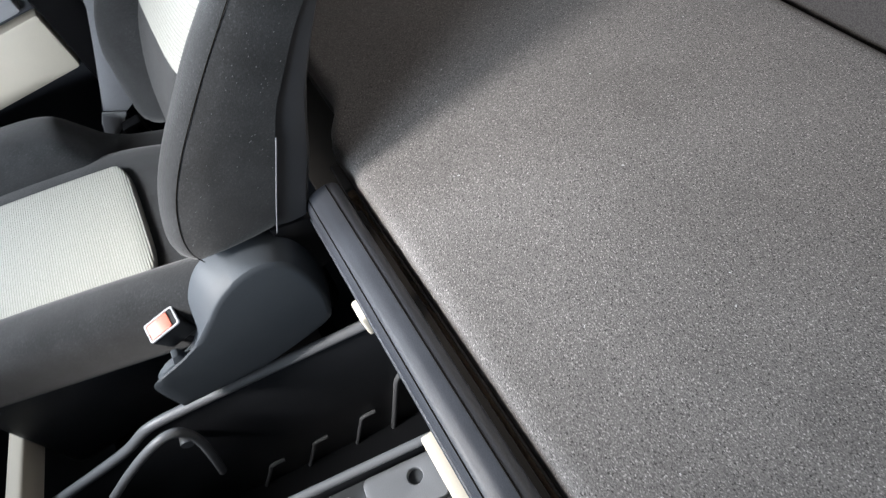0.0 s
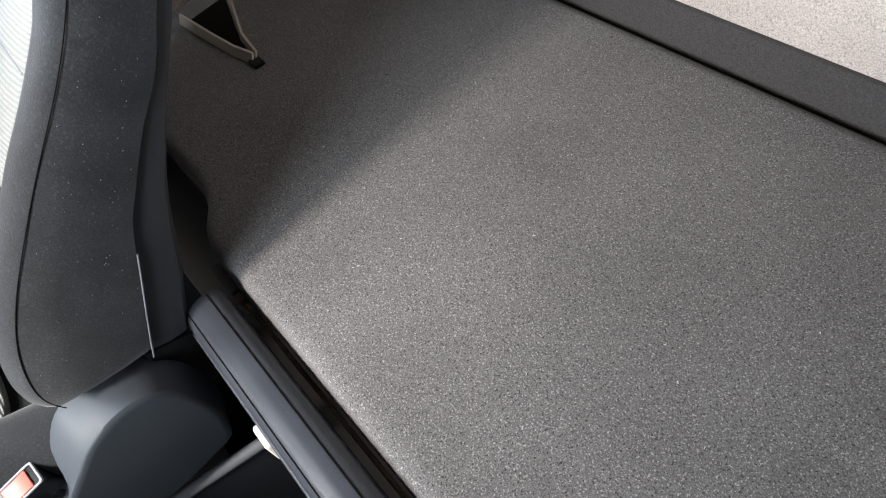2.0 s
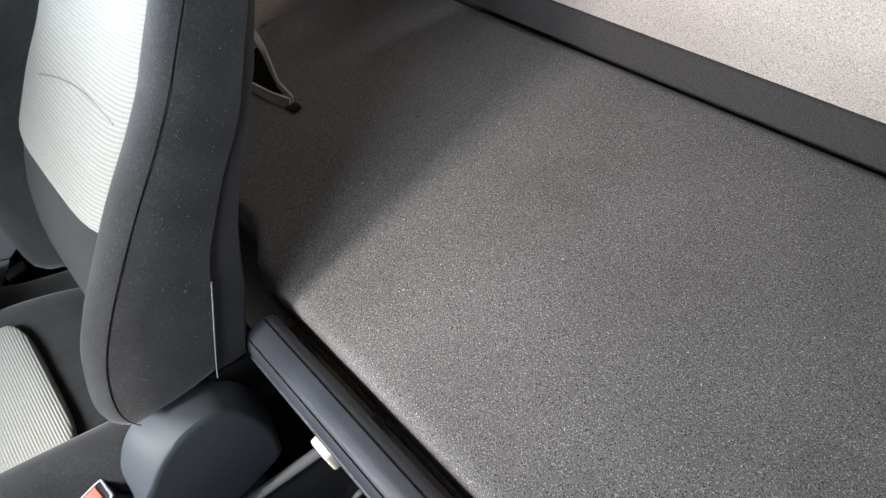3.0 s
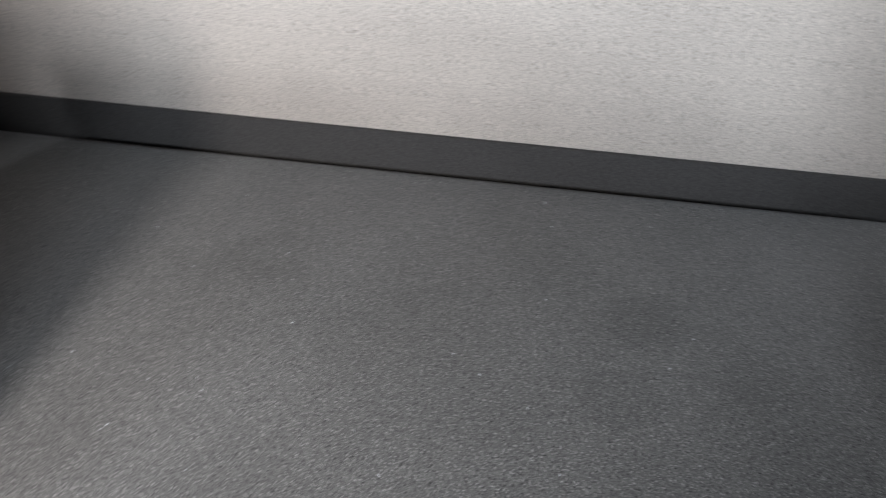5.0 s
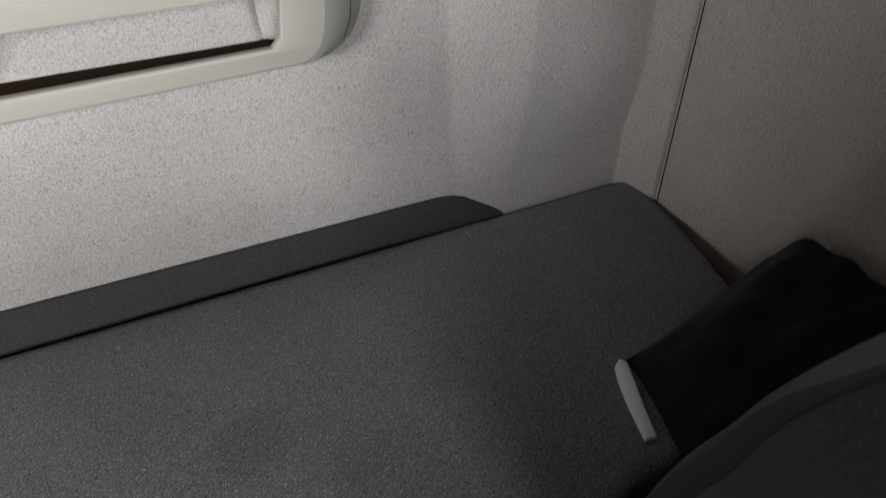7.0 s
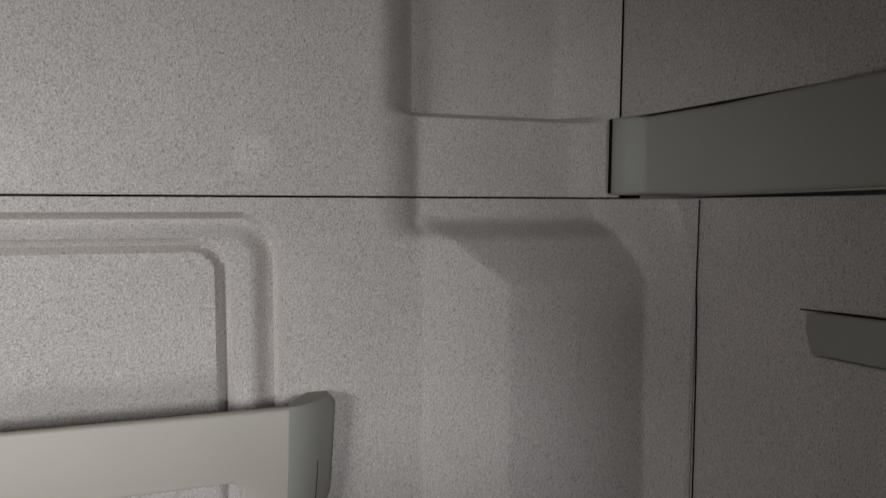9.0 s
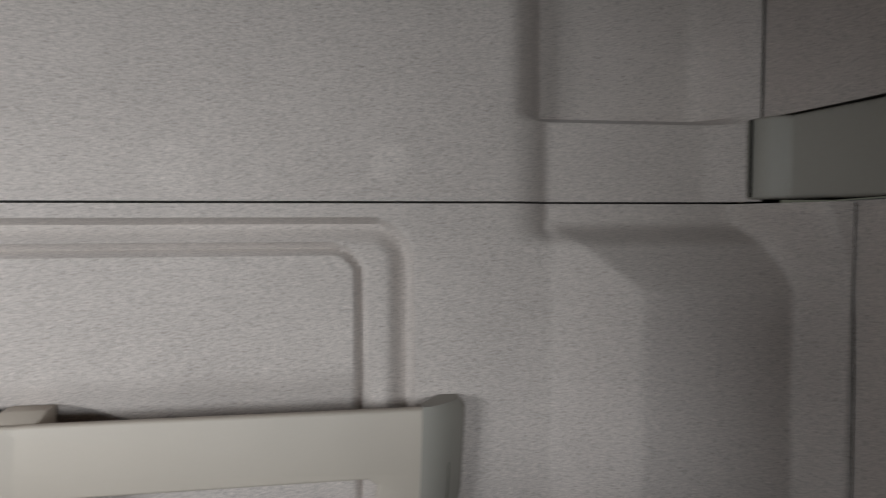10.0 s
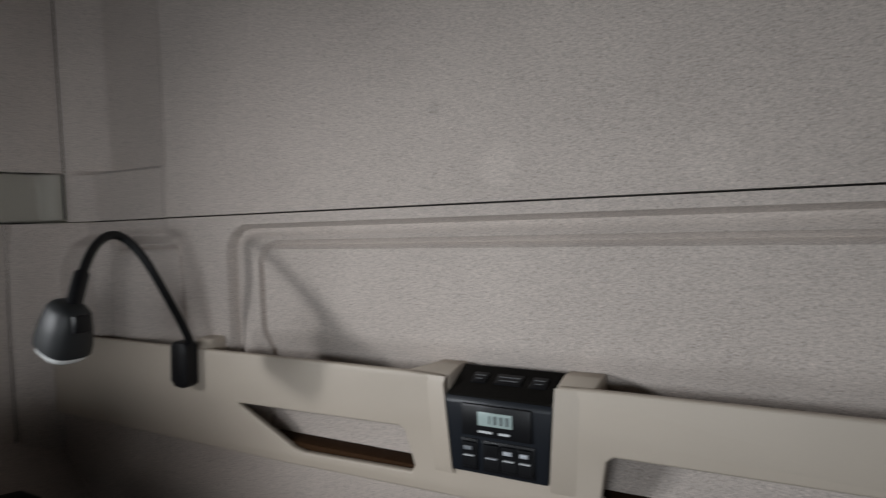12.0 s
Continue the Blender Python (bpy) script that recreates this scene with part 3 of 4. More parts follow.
for y, z in ((-0.235, 0.166), (-0.356, 0.152), (-0.468, 0.140)):
    # Pale colour paints the ribs' lit edges, as they lie in shade.
    dpart("wall_rib", tube([(-0.138, y, z), (-0.137, y - 0.030, z + 0.003), (-0.136, y - 0.038, z - 0.004), (-0.136, y - 0.043, z - 0.020), (-0.137, y - 0.085, 0.062)], 0.0045, 2), LID, drawer)
settle = None
part("rail_bracket", tube([(-0.225, -0.640, 0.415), (-0.223, -0.590, 0.450), (-0.222, -0.540, 0.478), (-0.222, -0.496, 0.494), (-0.222, -0.470, 0.488), (-0.223, -0.458, 0.447), (-0.225, -0.471, 0.382), (-0.227, -0.497, 0.287)], 0.0085, 3), LID, drawer, "grey tube bracket")
settle = front_place
pivot = bmesh.new()
bmesh.ops.create_cone(pivot, cap_ends=True, segments=20, radius1=0.014, radius2=0.012, depth=0.02, matrix=Matrix.Translation((-0.128, -0.544, 0.402)) @ Matrix.Rotation(radians(90), 4, "Y"))
dpart("pivot", pivot, LID, drawer)
dpart("end_bracket", tube([(-0.136, -0.228, 0.06), (-0.134, -0.175, 0.20), (-0.133, -0.156, 0.255), (-0.133, -0.146, 0.272), (-0.133, -0.123, 0.284), (-0.134, -0.108, 0.270)], 0.006, 3), LID, drawer)
catch_bm = plate([rounded(0.098, 0.172, -0.235, -0.105, 0.012), [(0.126 + 0.013 * math.cos(radians(a)), -0.150 + 0.013 * math.sin(radians(a))) for a in range(0, 360, 20)]], 0.0, 0.012, 0.002)
catch_bm.transform(Matrix(((1, 0, 0, 0), (0, 0, 1, 0), (0, -1, 0, 0.4465), (0, 0, 0, 1))))
dpart("catch_plate", catch_bm, LID, drawer, "grey catch plate with a round hole")

dpart("catch_lever", prism([(0.100, -0.37), (0.112, -0.262), (0.132, -0.250), (0.142, -0.27), (0.128, -0.37)], "z", 0.4345, 0.447, 0.003), BELT, drawer, "pale lever")
dpart("catch_hook", box(0.176, 0.200, -0.20, -0.13, 0.4345, 0.455, 0.006), BELT, drawer, "pale hook")


# ---- seats ----
FRONT = [(-0.251, 0.762), (-0.260, 0.787), (-0.251, 0.827), (-0.222, 0.883), (-0.181, 0.933), (-0.144, 0.970), (-0.083, 1.029), (-0.028, 1.076), (0.021, 1.122), (0.042, 1.147), (0.089, 1.201), (0.116, 1.237)]
REAR = [(-0.141, 0.738), (-0.118, 0.786), (-0.087, 0.842), (-0.063, 0.889), (-0.040, 0.929), (-0.019, 0.955), (0.027, 1.010), (0.074, 1.057), (0.108, 1.106), (0.126, 1.133), (0.160, 1.185), (0.179, 1.227)]
BACK = [(-0.076, 0.711), (-0.043, 0.778), (-0.021, 0.820), (0.000, 0.872), (0.019, 0.914), (0.036, 0.947), (0.072, 1.004), (0.103, 1.051), (0.134, 1.093), (0.147, 1.120), (0.177, 1.175), (0.192, 1.216)]
FRONT_2 = [(-0.120, 0.74), (-0.122, 0.80), (-0.118, 0.86), (-0.112, 0.92), (-0.110, 0.97), (-0.112, 1.01), (-0.115, 1.05), (-0.120, 1.10), (-0.128, 1.14), (-0.138, 1.17), (-0.150, 1.20), (-0.160, 1.23)]
REAR_2 = [(0.085, 0.74), (0.068, 0.80), (0.050, 0.87), (0.031, 0.936), (0.022, 0.985), (0.013, 1.029), (0.006, 1.060), (-0.002, 1.088), (-0.012, 1.138), (-0.022, 1.17), (-0.035, 1.20), (-0.048, 1.23)]
BACK_2 = [(0.112, 0.72), (0.098, 0.79), (0.084, 0.85), (0.072, 0.903), (0.062, 0.960), (0.052, 1.010), (0.041, 1.048), (0.030, 1.081), (0.018, 1.122), (0.004, 1.158), (-0.014, 1.19), (-0.030, 1.22)]


def offset(pts, dy, dz=0.0):
    return [(p[0] + dy, p[1] + dz) for p in pts]


def blend(a, b, k):
    return [(p[0] + (q[0] - p[0]) * k, p[1] + (q[1] - p[1]) * k) for p, q in zip(a, b)]


def seat(x0, direction, label, F, R, B, wide, dy, turned=0, rest=0.15):
    """Suspension seat: x0 is the inner flank, direction -1 builds it towards the passenger door."""
    d = direction
    s = thing("cab_seat", (x0 + d * 0.26, -0.4, 0.0), label, "seat", "cab seats")

    def X(v):
        return x0 + d * v
    part("side_bolster", bolster(X(0.0), d, F, R), VELOUR, s)
    part("side_bolster", bolster(X(wide), -d, [(F[0][0] - 0.030, 0.655), (F[0][0] - 0.020, 0.715)] + F[1:], [(R[0][0] - 0.020, 0.640), (R[0][0] - 0.010, 0.700)] + R[1:], 0.14), VELOUR, s)
    part("lumbar_pad", pad(X(0.09), X(wide - 0.09), blend(F, R, 0.30)[:6], R[:6], 4.0), VELOUR, s)
    part("back_panel", pad(X(0.105), X(wide - 0.105), blend(F, R, 0.16)[4:], R[4:], 4.0, close=0.12), MESH_BACK, s, "light grey ribbed back panel")
    part("back_shell", pad(X(0.005), X(wide - 0.005), offset(R, -0.022), B, 5.0, close=0.02), SHELL, s, "smooth dark plastic back shell")
    part("hinge_bracket", prism(offset([(-0.150, 0.60), (-0.150, 0.735), (-0.085, 0.715), (-0.055, 0.60)], dy), "x", *sorted((X(0.012), X(0.05))), 0.004), BLACK, s)
    seam = [(X(-0.001), p[0], p[1]) for p in F[:-1]]
    part("stitched_seam", tube(seam, 0.0007, 2), GAP, s, "stitched seam")
    if turned:
        lint_bits = bmesh.new()
        rnd_2 = random.Random(11)
        for k in range(90):
            f, r = along(F, rnd_2.uniform(0.03, 0.85)), along(R, rnd_2.uniform(0.03, 0.85))
            u, w = rnd_2.random(), rnd_2.uniform(0.0003, 0.0007)
            bmesh.ops.create_icosphere(lint_bits, subdivisions=1, radius=w, matrix=Matrix.Translation((X(-0.0052), f[0] + (r[0] - f[0]) * (0.08 + 0.8 * u), f[1] + (r[1] - f[1]) * (0.08 + 0.8 * u))))
        tagged(part("lint", lint_bits, LID, s), "pale specks of lint", kind="stuff")
    part("piping", tube([(X(-0.001), p[0] + 0.001, p[1]) for p in R[:4]], 0.0012, 2), LID, s, "pale piping")
    head_f = [(F[-1][0] + 0.010, F[-1][1] - 0.02), (F[-1][0] - 0.004, F[-1][1] + 0.06), (F[-1][0] - 0.010, F[-1][1] + 0.14), (F[-1][0] - 0.008, F[-1][1] + 0.22)]
    head_r = [(R[-1][0] - 0.002, R[-1][1] - 0.02), (R[-1][0], R[-1][1] + 0.06), (R[-1][0] - 0.006, R[-1][1] + 0.14), (R[-1][0] - 0.016, R[-1][1] + 0.22)]
    # Out of view; added to keep windscreen light off the corner behind.
    if rest:
        part("unseen_headrest", pad(X(wide / 2 - rest), X(wide / 2 + rest), head_f, head_r, 3.4, 24, 0.25), VELOUR, s)
    # cushion
    swing = Matrix(((1, turned, 0, 0.36 * turned), (0, 1, 0, 0), (0, 0, 1, 0), (0, 0, 0, 1)))
    top = offset([(-0.90, 0.635), (-0.80, 0.675), (-0.65, 0.690), (-0.50, 0.692), (-0.38, 0.690), (-0.28, 0.685), (-0.20, 0.670)], dy)
    low = offset([(-0.88, 0.555), (-0.80, 0.545), (-0.65, 0.540), (-0.50, 0.540), (-0.38, 0.540), (-0.28, 0.545), (-0.20, 0.555)], dy)
    part("cushion_bolster", pad(X(0.030), X(0.150), offset(top, 0, 0.002), low, 2.8), VELOUR, s, turn=swing)
    far_top = offset([(-0.90, 0.660), (-0.80, 0.722), (-0.65, 0.748), (-0.52, 0.750), (-0.455, 0.736), (-0.42, 0.692), (-0.392, 0.650), (-0.35, 0.622), (-0.28, 0.600), (-0.20, 0.580)], dy)
    part("cushion_bolster", pad(X(wide - 0.12), X(wide + 0.03), far_top, [(y, 0.545) for y, z in far_top], 2.8), VELOUR, s, turn=swing)
    part("cushion", pad(X(0.08), X(wide - 0.07), [(y, z - h) for (y, z), h in zip(top, (0.018, 0.018, 0.018, 0.018, 0.022, 0.045, 0.075))], low, 4.5), VELOUR, s, turn=swing)
    panel = offset([(-0.80, 0.6690), (-0.65, 0.6775), (-0.50, 0.6800), (-0.42, 0.6795), (-0.352, 0.6780)], dy)
    part("cushion_panel", pad(X(0.120), X(wide - 0.160), panel, offset(panel, 0.0, -0.02), 7.0, 60, 0.13, 0.75), MESH, s, "light grey corded cushion panel", swing)
    part("seat_base", box(*sorted((X(0.17), X(wide - 0.05))), dy - 0.82, dy - 0.14, 0.26, 0.56, 0.03, 3), SHELL, s)
    part("seat_pedestal", box(*sorted((X(0.10), X(wide - 0.08))), dy - 0.74, dy - 0.22, 0.0, 0.27, 0.02), BLACK, s)
    # hinge cover with its arm
    face = [(-0.440, 0.540), (-0.444, 0.600), (-0.439, 0.626), (-0.416, 0.635), (-0.386, 0.642), (-0.362, 0.650), (-0.337, 0.662), (-0.306, 0.687), (-0.271, 0.716), (-0.230, 0.734), (-0.193, 0.736), (-0.160, 0.720),
            (-0.141, 0.680), (-0.135, 0.613), (-0.142, 0.565), (-0.165, 0.530), (-0.300, 0.515)]
    root = [(-0.450, 0.530), (-0.462, 0.555), (-0.450, 0.570), (-0.425, 0.582), (-0.396, 0.582), (-0.372, 0.592), (-0.346, 0.622), (-0.322, 0.684), (-0.280, 0.732), (-0.240, 0.744), (-0.205, 0.744), (-0.155, 0.724),
            (-0.128, 0.690), (-0.118, 0.630), (-0.125, 0.570), (-0.150, 0.530), (-0.300, 0.510)]
    face = offset([along(face, k / 64) for k in range(65)], dy)
    root = offset([along(root, k / 64) for k in range(65)], dy)
    core = offset([(-0.235, 0.61)] * 65, dy)
    rings = [[(X(v), p[0], p[1]) for p in ring] for v, ring in ((-0.0385, blend(face, core, 0.10)), (-0.0380, blend(face, core, 0.03)), (-0.0355, face), (-0.012, blend(face, root, 0.45)), (0.016, root), (0.030, root))]
    part("hinge_cover", loft(rings), HINGE, s, "blue-grey plastic hinge cover")
    part("cover_tab", prism(offset([(-0.430, 0.555), (-0.408, 0.606), (-0.397, 0.602), (-0.385, 0.560)], dy), "x", *sorted((X(0.010), X(0.028))), 0.003), HINGE, s)
    # buckle on its stalk
    turn = Matrix.Translation((X(0.036), dy - 0.378, 0.642)) @ Matrix.Rotation(radians(10), 4, "X") @ Matrix.Rotation(radians(d * -16), 4, "Y")
    b = part("buckle", box(-0.018, 0.018, -0.030, 0.030, -0.03, 0.024, 0.005, 3), BLACK, s, "black seat belt buckle", turn)
    part("button", box(-0.0135, 0.0135, -0.025, 0.016, 0.0235, 0.0270, 0.002, 2), RED, b, "red release button", turn)
    part("button_frame", plate([rounded(-0.0172, 0.0172, -0.029, 0.029, 0.004), rounded(-0.014, 0.014, -0.0255, 0.0255, 0.003)], 0.0, 0.004, 0.001), BELT, b, "pale button frame",
         turn @ Matrix(((1, 0, 0, 0), (0, 0, 1, 0), (0, -1, 0, 0.0265), (0, 0, 0, 1))))
    part("buckle_stalk", tube([(X(0.045), dy - 0.385, 0.625), (X(0.042), dy - 0.36, 0.57), (X(0.035), dy - 0.33, 0.50)], 0.014, 3), BLACK, s)
    return s


front_seat = seat(-0.155, -1, "charcoal velour seat with light grey panels, backrest leaning over the bunk", FRONT, REAR, BACK, 0.60, 0.0, 0.30, 0.0)
settle = None
part("panel_seam", tube([(-0.640, -0.052, 1.026), (-0.612, -0.045, 1.032), (-0.521, -0.025, 1.049), (-0.438, -0.025, 1.048), (-0.391, -0.027, 1.041)], 0.0016, 2), LID, front_seat, "sewn seam of the back panel")
seat(0.66, 1, "charcoal velour driver seat with dark plastic back shell", FRONT_2, REAR_2, BACK_2, 0.50, 0.13, 0, 0.11)

# belt of the passenger seat, at its door side
belt = thing("seat_belt_anchor", (-0.95, -0.36, 0.6), "pale grey belt webbing with black tongue at the seat's door side", "seat belt")
part("webbing", prism([(-0.367, 0.637), (-0.326, 0.612), (-0.348, 0.587), (-0.380, 0.568), (-0.410, 0.547), (-0.402, 0.572), (-0.383, 0.616)], "x", -0.957, -0.953, 0.001), BELT, belt)
part("upper_webbing", prism([(-0.230, 1.20), (-0.240, 0.870), (-0.252, 0.835), (-0.293, 0.760), (-0.339, 0.679), (-0.365, 0.633), (-0.328, 0.605), (-0.298, 0.619), (-0.275, 0.680), (-0.225, 0.780), (-0.190, 0.870), (-0.180, 1.20)], "x", -0.968, -0.964, 0.001), BELT, belt)
part("tongue", box(-0.950, -0.915, -0.352, -0.308, 0.53, 0.600, 0.006), BLACK, belt, "black plastic tongue")

# straps on the bunk beside the seats
strap = thing("bunk_strap", (-0.62, 0.27, 0.75), "cream strap loop with a dark tip at the mattress edge", "strap")


def ribbon(pts, w, t=0.002):
    """A flat band standing on edge along the points, w high and t thick."""
    bm = bmesh.new()
    rows = []
    for i, p in enumerate(pts):
        d = (Vector(pts[min(i + 1, len(pts) - 1)]) - Vector(pts[max(i - 1, 0)])).normalized()
        n = d.cross(Vector((0, 0, 1))).normalized() * t
        up = Vector((0, 0, w)) + n * 4
        rows.append([bm.verts.new(Vector(p) + q) for q in (-n, n, n + up, -n + up)])
    for r, q in zip(rows, rows[1:]):
        for k in range(4):
            bm.faces.new((r[k], r[(k + 1) % 4], q[(k + 1) % 4], q[k]))
    bm.faces.new(rows[0][::-1])
    bm.faces.new(rows[-1])
    return bm


part("band", ribbon([(-0.630, 0.258, 0.751), (-0.70, 0.268, 0.752), (-0.76, 0.290, 0.753), (-0.822, 0.313, 0.756), (-0.90, 0.335, 0.76)], 0.016), STRAP, strap)
part("band", ribbon([(-0.630, 0.252, 0.751), (-0.68, 0.240, 0.752), (-0.763, 0.231, 0.753), (-0.86, 0.222, 0.756)], 0.016), STRAP, strap)
part("lining", prism([(-0.637, 0.255), (-0.75, 0.284), (-0.86, 0.320), (-0.85, 0.228), (-0.72, 0.240)], "z", 0.751, 0.757, 0.001), GAP, strap, "near-black fill")
part("tip", box(-0.637, -0.610, 0.246, 0.266, 0.7495, 0.757, 0.002), BLACK, strap, "dark tip")
strap2 = thing("edge_strap", (0.86, 0.25, 0.75), "white fabric strap on the mattress beside the driver seat", "strap")
crescent = prism([(0.878, 0.306), (0.864, 0.297), (0.854, 0.275), (0.843, 0.242), (0.836, 0.215), (0.830, 0.190), (0.846, 0.188), (0.853, 0.212), (0.863, 0.240), (0.873, 0.266), (0.883, 0.296)], "z", 0.7512, 0.7580, 0.002)
part("webbing", crescent, WHITE, strap2)

# dark cloth bundle on the bunk in the driver's corner
cloth_bm = bmesh.new()
rows_of_cloth = []
for j in range(25):
    v = j / 24
    row = []
    for i in range(33):
        u = i / 32
        left, back = 0.850 + 0.036 * smooth(v), 0.302 + 0.050 * u
        x = left + (1.150 - left) * u
        y = 0.10 + (back - 0.10) * v
        lift = (0.016 + 0.115 * u ** 1.2) * smooth(u / 0.10) * (0.35 + 0.65 * smooth((1 - v) / 0.25)) * smooth((1 - v) / 0.04)
        fold = 0.010 * noise.noise(Vector((x * 18, y * 34, 2.0))) * smooth(u / 0.15) * smooth((1 - v) / 0.15)
        row.append(cloth_bm.verts.new((x, y, 0.7525 + lift + max(fold, -0.5 * lift))))
    rows_of_cloth.append(row)
for a, b in zip(rows_of_cloth, rows_of_cloth[1:]):
    for i in range(32):
        cloth_bm.faces.new((a[i], a[i + 1], b[i + 1], b[i]))
bmesh.ops.solidify(cloth_bm, geom=cloth_bm.faces[:], thickness=0.0015)
solid("dark_cloth", cloth_bm, VELOUR, "dark blue-black cloth bundle on the bunk's end", "cloth")
pouch = prism([(0.42, 0.74), (0.46, 0.725), (0.49, 0.73), (0.54, 0.77), (0.57, 0.83), (0.56, 0.92), (0.47, 0.93), (0.45, 0.82)], "x", -1.15, -1.015, 0.006)
solid("wall_pouch", pouch, BLACK, "black pouch on the felt side wall", "pouch")

settle = rear_place
# ---- rear wall console ----
console = thing("rear_console", (0, 0.74, 1.1), "beige plastic storage rail across the rear wall", "storage rail")
outer = [(-1.115, 1.276), (-1.02, 1.280), (-0.139, 1.2815), (-0.072, 1.2795), (-0.065, 1.274), (-0.0615, 1.238), (0.1085, 1.238), (0.1115, 1.276), (0.116, 1.2805), (0.171, 1.2815), (0.614, 1.2815), (0.613, 1.200), (0.611, 1.165), (0.607, 1.145), (0.600, 1.127), (0.588, 1.114), (0.574, 1.108), (0.20, 1.100), (-0.40, 1.090), (-1.115, 1.092)]
hole_r = [(0.190, 1.194), (0.545, 1.196), (0.556, 1.188), (0.550, 1.146), (0.538, 1.134), (0.182, 1.128), (0.172, 1.136), (0.180, 1.186)]
hole_l = [(-0.505, 1.186), (-0.150, 1.192), (-0.140, 1.186), (-0.124, 1.132), (-0.130, 1.122), (-0.350, 1.117), (-0.372, 1.121)]
part("front_board", plate([outer, hole_r, hole_l], 0.722, 0.737, 0.004), BEAM, console)
# Shelf floor and tray carry the rail's inner shade in their colour.
part("shelf_floor", box(-1.11, 0.565, 0.738, 0.790, 1.106, 1.1265, 0.003), SHADED_BROWN, console, "shelf floor with brown shade in its colour")
for x0, x1 in ((-0.590, -0.135), (0.158, 0.600)):
    part("tray", box(x0, x1, 0.7425, 0.832, 1.238, 1.2480, 0.002), SHADED_BROWN, console, "tray behind the rail, its dark brown painted as shade")
inner_edge = [(1.1085, 0.572), (1.113, 0.584), (1.127, 0.597), (1.145, 0.604), (1.165, 0.608), (1.200, 0.610), (1.284, 0.6125)]


def cap_edges(z):
    a = inner_edge[0][1]
    for (z0, x0), (z1, x1) in zip(inner_edge, inner_edge[1:]):
        if z >= z0:
            a = x0 + (x1 - x0) * min((z - z0) / (z1 - z0), 1)
    u = min(max((1.170 - z) / 0.062, 0), 1)
    b = 0.674 - 0.010 * (1.284 - z) / 0.178 - 0.050 * (1 - math.sqrt(1 - u * u)) - 0.010 * min(max((z - 1.276) / 0.008, 0), 1)
    return a, b


end_rings = []
for q in range(23):
    z = 1.1085 + 0.1755 * (q / 22) ** 1.4
    a, bx = cap_edges(z)
    end_rings.append([(a, 0.7215, z), (a + (bx - a) * 0.2, 0.7215, z), (a + (bx - a) * 0.55, 0.732, z), (a + (bx - a) * 0.88, 0.748, z), (bx, 0.762, z), (bx, 0.790, z), (bx - 0.014, 0.790, z), (a, 0.738, z)])
end = loft(end_rings)
cap = part("end_cap", end, BEAM_END, console, "grey-green end cap")
seam = []
for q in range(9):
    z = 1.128 + 0.010 * q
    a, bx = cap_edges(z)
    seam.append((a + (bx - a) * 0.62, 0.7345, z))
part("parting_line", tube(seam, 0.0004, 2), GAP, cap, "dark parting line")
for side in (-1, 1):
    facet = [[(0.025 + side * x, y, z) for x, y in ring] for z, ring in ((1.132, ((0.112, 0.7222), (0.077, 0.7214), (0.077, 0.7225))), (1.143, ((0.114, 0.7222), (0.0775, 0.7145), (0.0775, 0.7225))), (1.270, ((0.122, 0.7222), (0.0875, 0.7145), (0.0875, 0.7225))), (1.2795, ((0.120, 0.7222), (0.0865, 0.7205), (0.0865, 0.7225))))]
    part("panel_facet", loft(facet), BEAM, console)
for x0, x1 in ((-0.150, -0.062), (0.110, 0.163)):
    bm = prism([(0.7330, 1.246), (0.7330, 1.2790), (0.765, 1.2880), (0.790, 1.2880), (0.790, 1.246)], "x", x0, x1, 0.0015)
    for v in bm.verts:
        if v.co.x < 0 and v.co.x < -0.1 and v.co.z > 1.25:
            v.co.x += 0.045 * smooth((v.co.y - 0.722) / 0.045)
    part("panel_housing", bm, BEAM, console)
part("lamp_housing", prism([(0.733, 1.255), (0.733, 1.281), (0.745, 1.296), (0.790, 1.298), (0.790, 1.255)], "x", -0.628, -0.586, 0.003), BEAM, console)

panel = thing("control_panel", (0.025, 0.74, 1.14), "black control panel with clock display and switches", "control panel")
body = prism([(0.713, 1.143), (0.713, 1.247), (0.718, 1.256), (0.773, 1.2865), (0.785, 1.2865), (0.785, 1.143)], "x", -0.060, 0.110, 0.003)
for v in body.verts:
    k = 1 - (v.co.z - 1.143) / 0.11
    v.co.x = 0.025 + (v.co.x - 0.025) * (1 - 0.11 * min(max(k, 0), 1)) + 0.010 * smooth((v.co.y - 0.72) / 0.05) * (1 if v.co.z > 1.2 else 0)
part("body", body, BLUEBLACK, panel)


def px(f):
    return -0.063 + 0.176 * f


part("top_plate", prism([(0.7168, 1.2575), (0.7725, 1.2885), (0.7735, 1.2875), (0.7735, 1.281), (0.7180, 1.249)], "x", -0.055, 0.108, 0.001), GAP, panel, "black sloping top")
bez = part("display_bezel", box(px(0.185), px(0.815), 0.7085, 0.716, 1.200, 1.247, 0.003), BLACK, panel)
part("display", box(px(0.345), px(0.655), 0.7070, 0.7100, 1.2175, 1.2375, 0.0008), LCD, bez, "pale green clock display")
for f, half in ((0.455, 0.0008), (0.505, 0.0022), (0.558, 0.0022), (0.612, 0.0022)):
    part("digit_bar", box(px(f) - half, px(f) + half, 0.7062, 0.7075, 1.2215, 1.2335), INK, bez, "dark digit bar")
for f0, f1 in ((0.345, 0.475), (0.53, 0.63)):
    part("label_bar", box(px(f0), px(f1), 0.7072, 0.7090, 1.2070, 1.2102), PRINT, bez, "pale label bar")
for f0, f1 in ((0.175, 0.325), (0.372, 0.830)):
    part("switch_bay", box(px(f0), px(f1), 0.7105, 0.7140, 1.1485, 1.1950, 0.001), BLACK, panel)
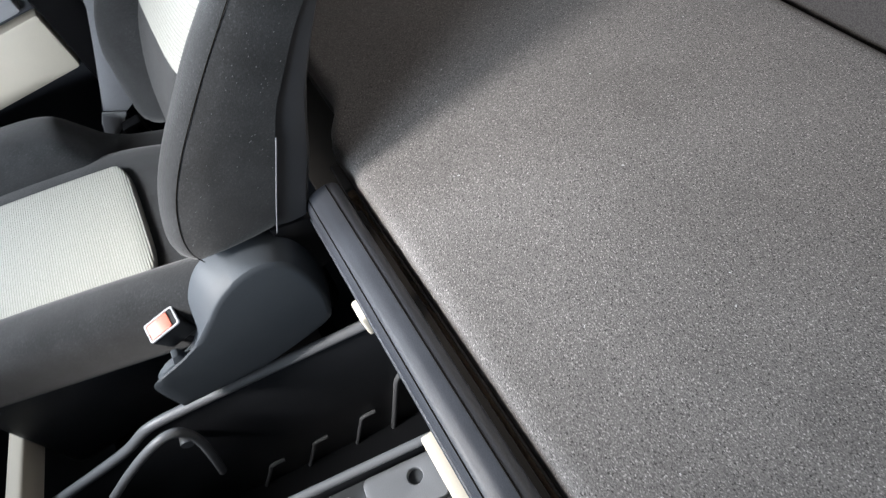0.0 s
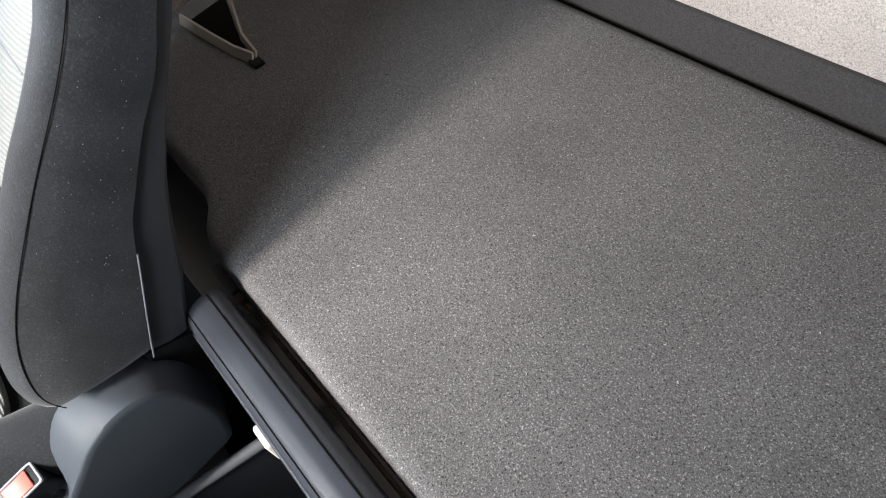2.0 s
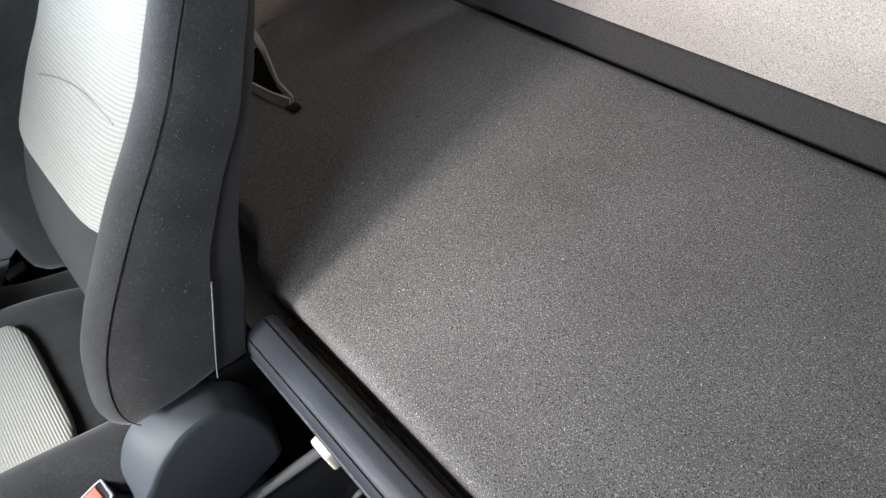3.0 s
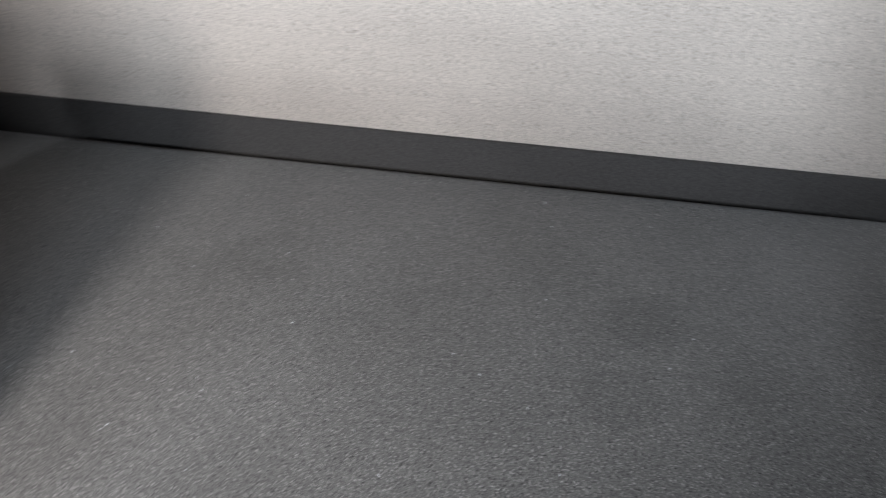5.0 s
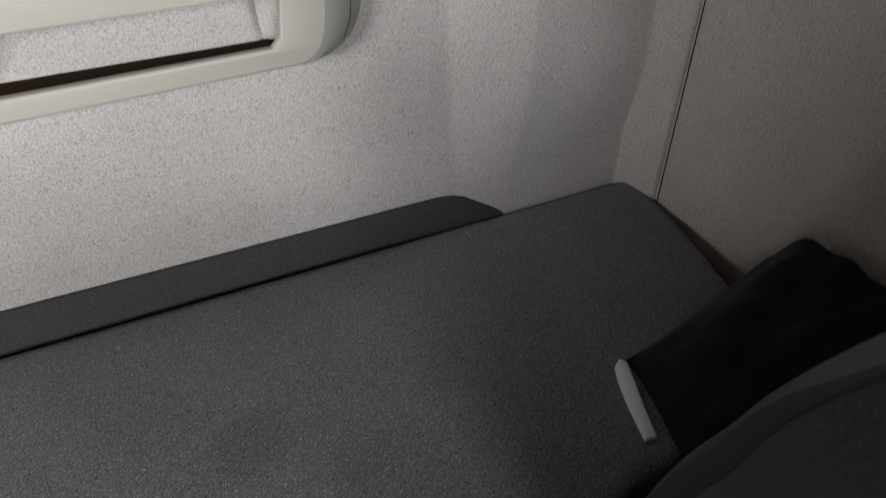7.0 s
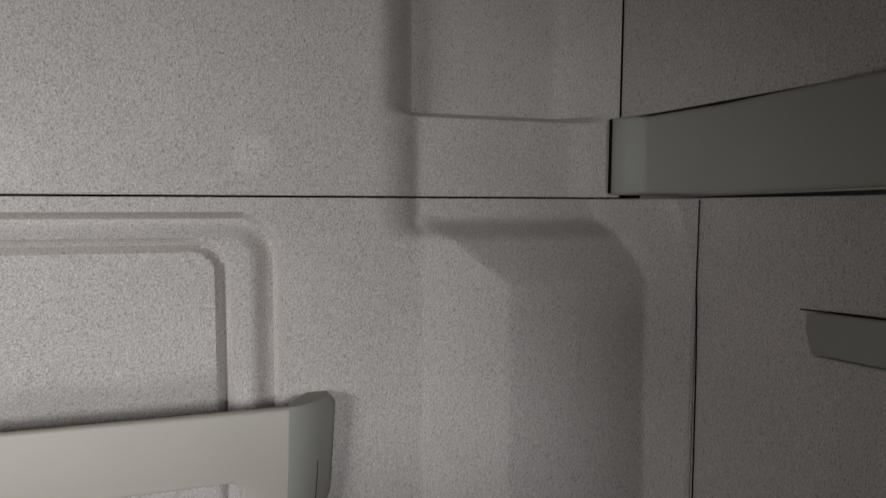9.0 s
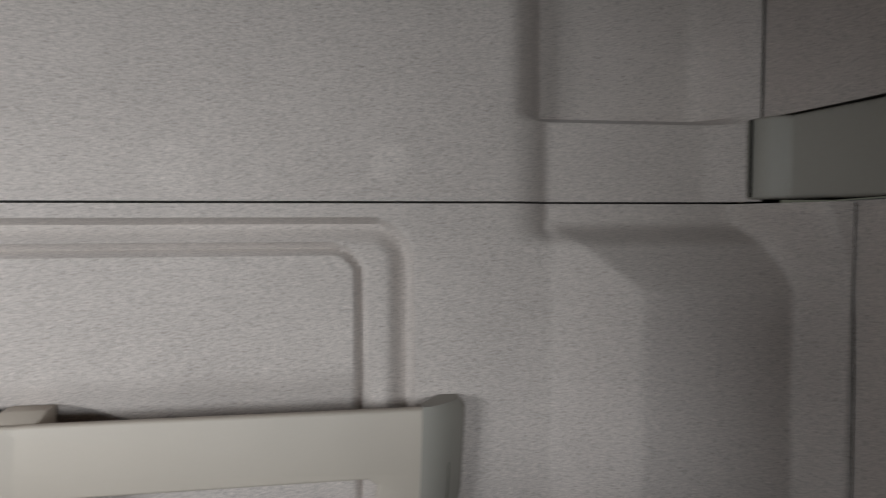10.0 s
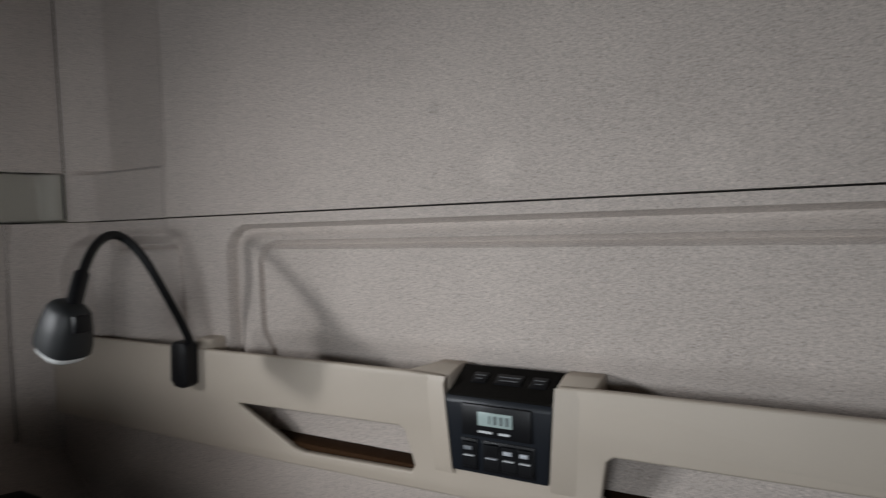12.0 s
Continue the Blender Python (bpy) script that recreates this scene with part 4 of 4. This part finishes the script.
for f0, f1, mark in ((0.185, 0.315, 1), (0.390, 0.525, 0), (0.545, 0.675, 2), (0.690, 0.815, 2)):
    sw = part("switch", prism([(0.7125, 1.152), (0.7085, 1.154), (0.7100, 1.172), (0.7065, 1.190), (0.7125, 1.192)], "x", px(f0), px(f1), 0.001), BLACK, panel)
    part("switch_line", box(px(f0) + 0.003, px(f1) - 0.003, 0.7066, 0.7100, 1.1703, 1.1718), PRINT if mark else BELT, sw, "pale marker line")
    if mark:
        part("switch_icon", box(px(f0) + 0.004, px(f1) - 0.005, 0.7055, 0.7080, 1.1795, 1.1855, 0.001), BELT if mark == 2 else LID, sw, "pale symbol plate")
for f0, f1 in ((0.16, 0.30), (0.38, 0.62), (0.70, 0.84)):
    lie = Matrix.Translation((0.006, 0.748, 1.2745)) @ Matrix.Rotation(radians(29.1), 4, "X")
    bm = box(px(f0), px(f1), -0.010, 0.012, 0.0, 0.0026, 0.001)
    bm.transform(lie)
    t = part("top_switch", bm, BLACK, panel)
    for inset, y0 in ((0.004, 0.004), (0.007, -0.003)):
        bm = box(px(f0) + inset, px(f1) - inset, y0, y0 + 0.0016, 0.0025, 0.0031)
        bm.transform(lie)
        part("top_mark", bm, PILLAR, t, "grey mark")

# ---- reading lamp ----
lamp = thing("reading_lamp", (-0.62, 0.715, 1.25), "black gooseneck reading lamp with grey shade on the rail", "reading lamp")
part("foot", prism([(-0.645, 1.222), (-0.640, 1.290), (-0.632, 1.298), (-0.602, 1.298), (-0.596, 1.290), (-0.600, 1.215), (-0.610, 1.208), (-0.634, 1.210)], "y", 0.690, 0.7205, 0.004, 3), BLACK, lamp)
neck = [(-0.594, 0.636, 1.271), (-0.593, 0.628, 1.29), (-0.591, 0.61, 1.325), (-0.589, 0.582, 1.376), (-0.594, 0.56, 1.424), (-0.61, 0.54, 1.466), (-0.622, 0.512, 1.489), (-0.605, 0.465, 1.468), (-0.566, 0.42, 1.422), (-0.540, 0.392, 1.388), (-0.530, 0.382, 1.370)]
settle = None
part("neck", tube(neck, 0.0076, 4), BLACK, lamp)
part("collar", tube(neck[-3:] + [(-0.540, 0.379, 1.357)], 0.0120, 4), BLACK, lamp)
AXIS = Vector((-0.045, 0.0, -0.110)).normalized()
CROSS = Vector((0.92, 0.0, -0.38))


def head_ring(s, rx, ry):
    return super_ring(Vector((-0.533, 0.380, 1.383)) + AXIS * (s * 0.832), CROSS, Vector((0, 1, 0)), rx * 0.70, ry * 0.75, 2.8)


shade = part("shade", loft([head_ring(s, rx, ry) for s, rx, ry in ((0.0, 0.020, 0.017), (0.004, 0.036, 0.028), (0.014, 0.046, 0.036), (0.045, 0.054, 0.043), (0.074, 0.060, 0.047), (0.090, 0.059, 0.047))]), SHADE, lamp, "grey plastic lamp shade")
part("shade_rim", loft([head_ring(s, 0.0585, 0.0470) for s in (0.078, 0.082)]), BLACK, shade)
part("diffuser", loft([head_ring(s, 0.056 * k, 0.045 * k) for s, k in ((0.091, 0.98), (0.099, 0.94), (0.105, 0.82), (0.108, 0.60))]), WHITE, shade, "white lamp diffuser")
part("clip", box(-0.509, -0.499, 0.366, 0.391, 1.339, 1.366, 0.003), BLACK, shade)
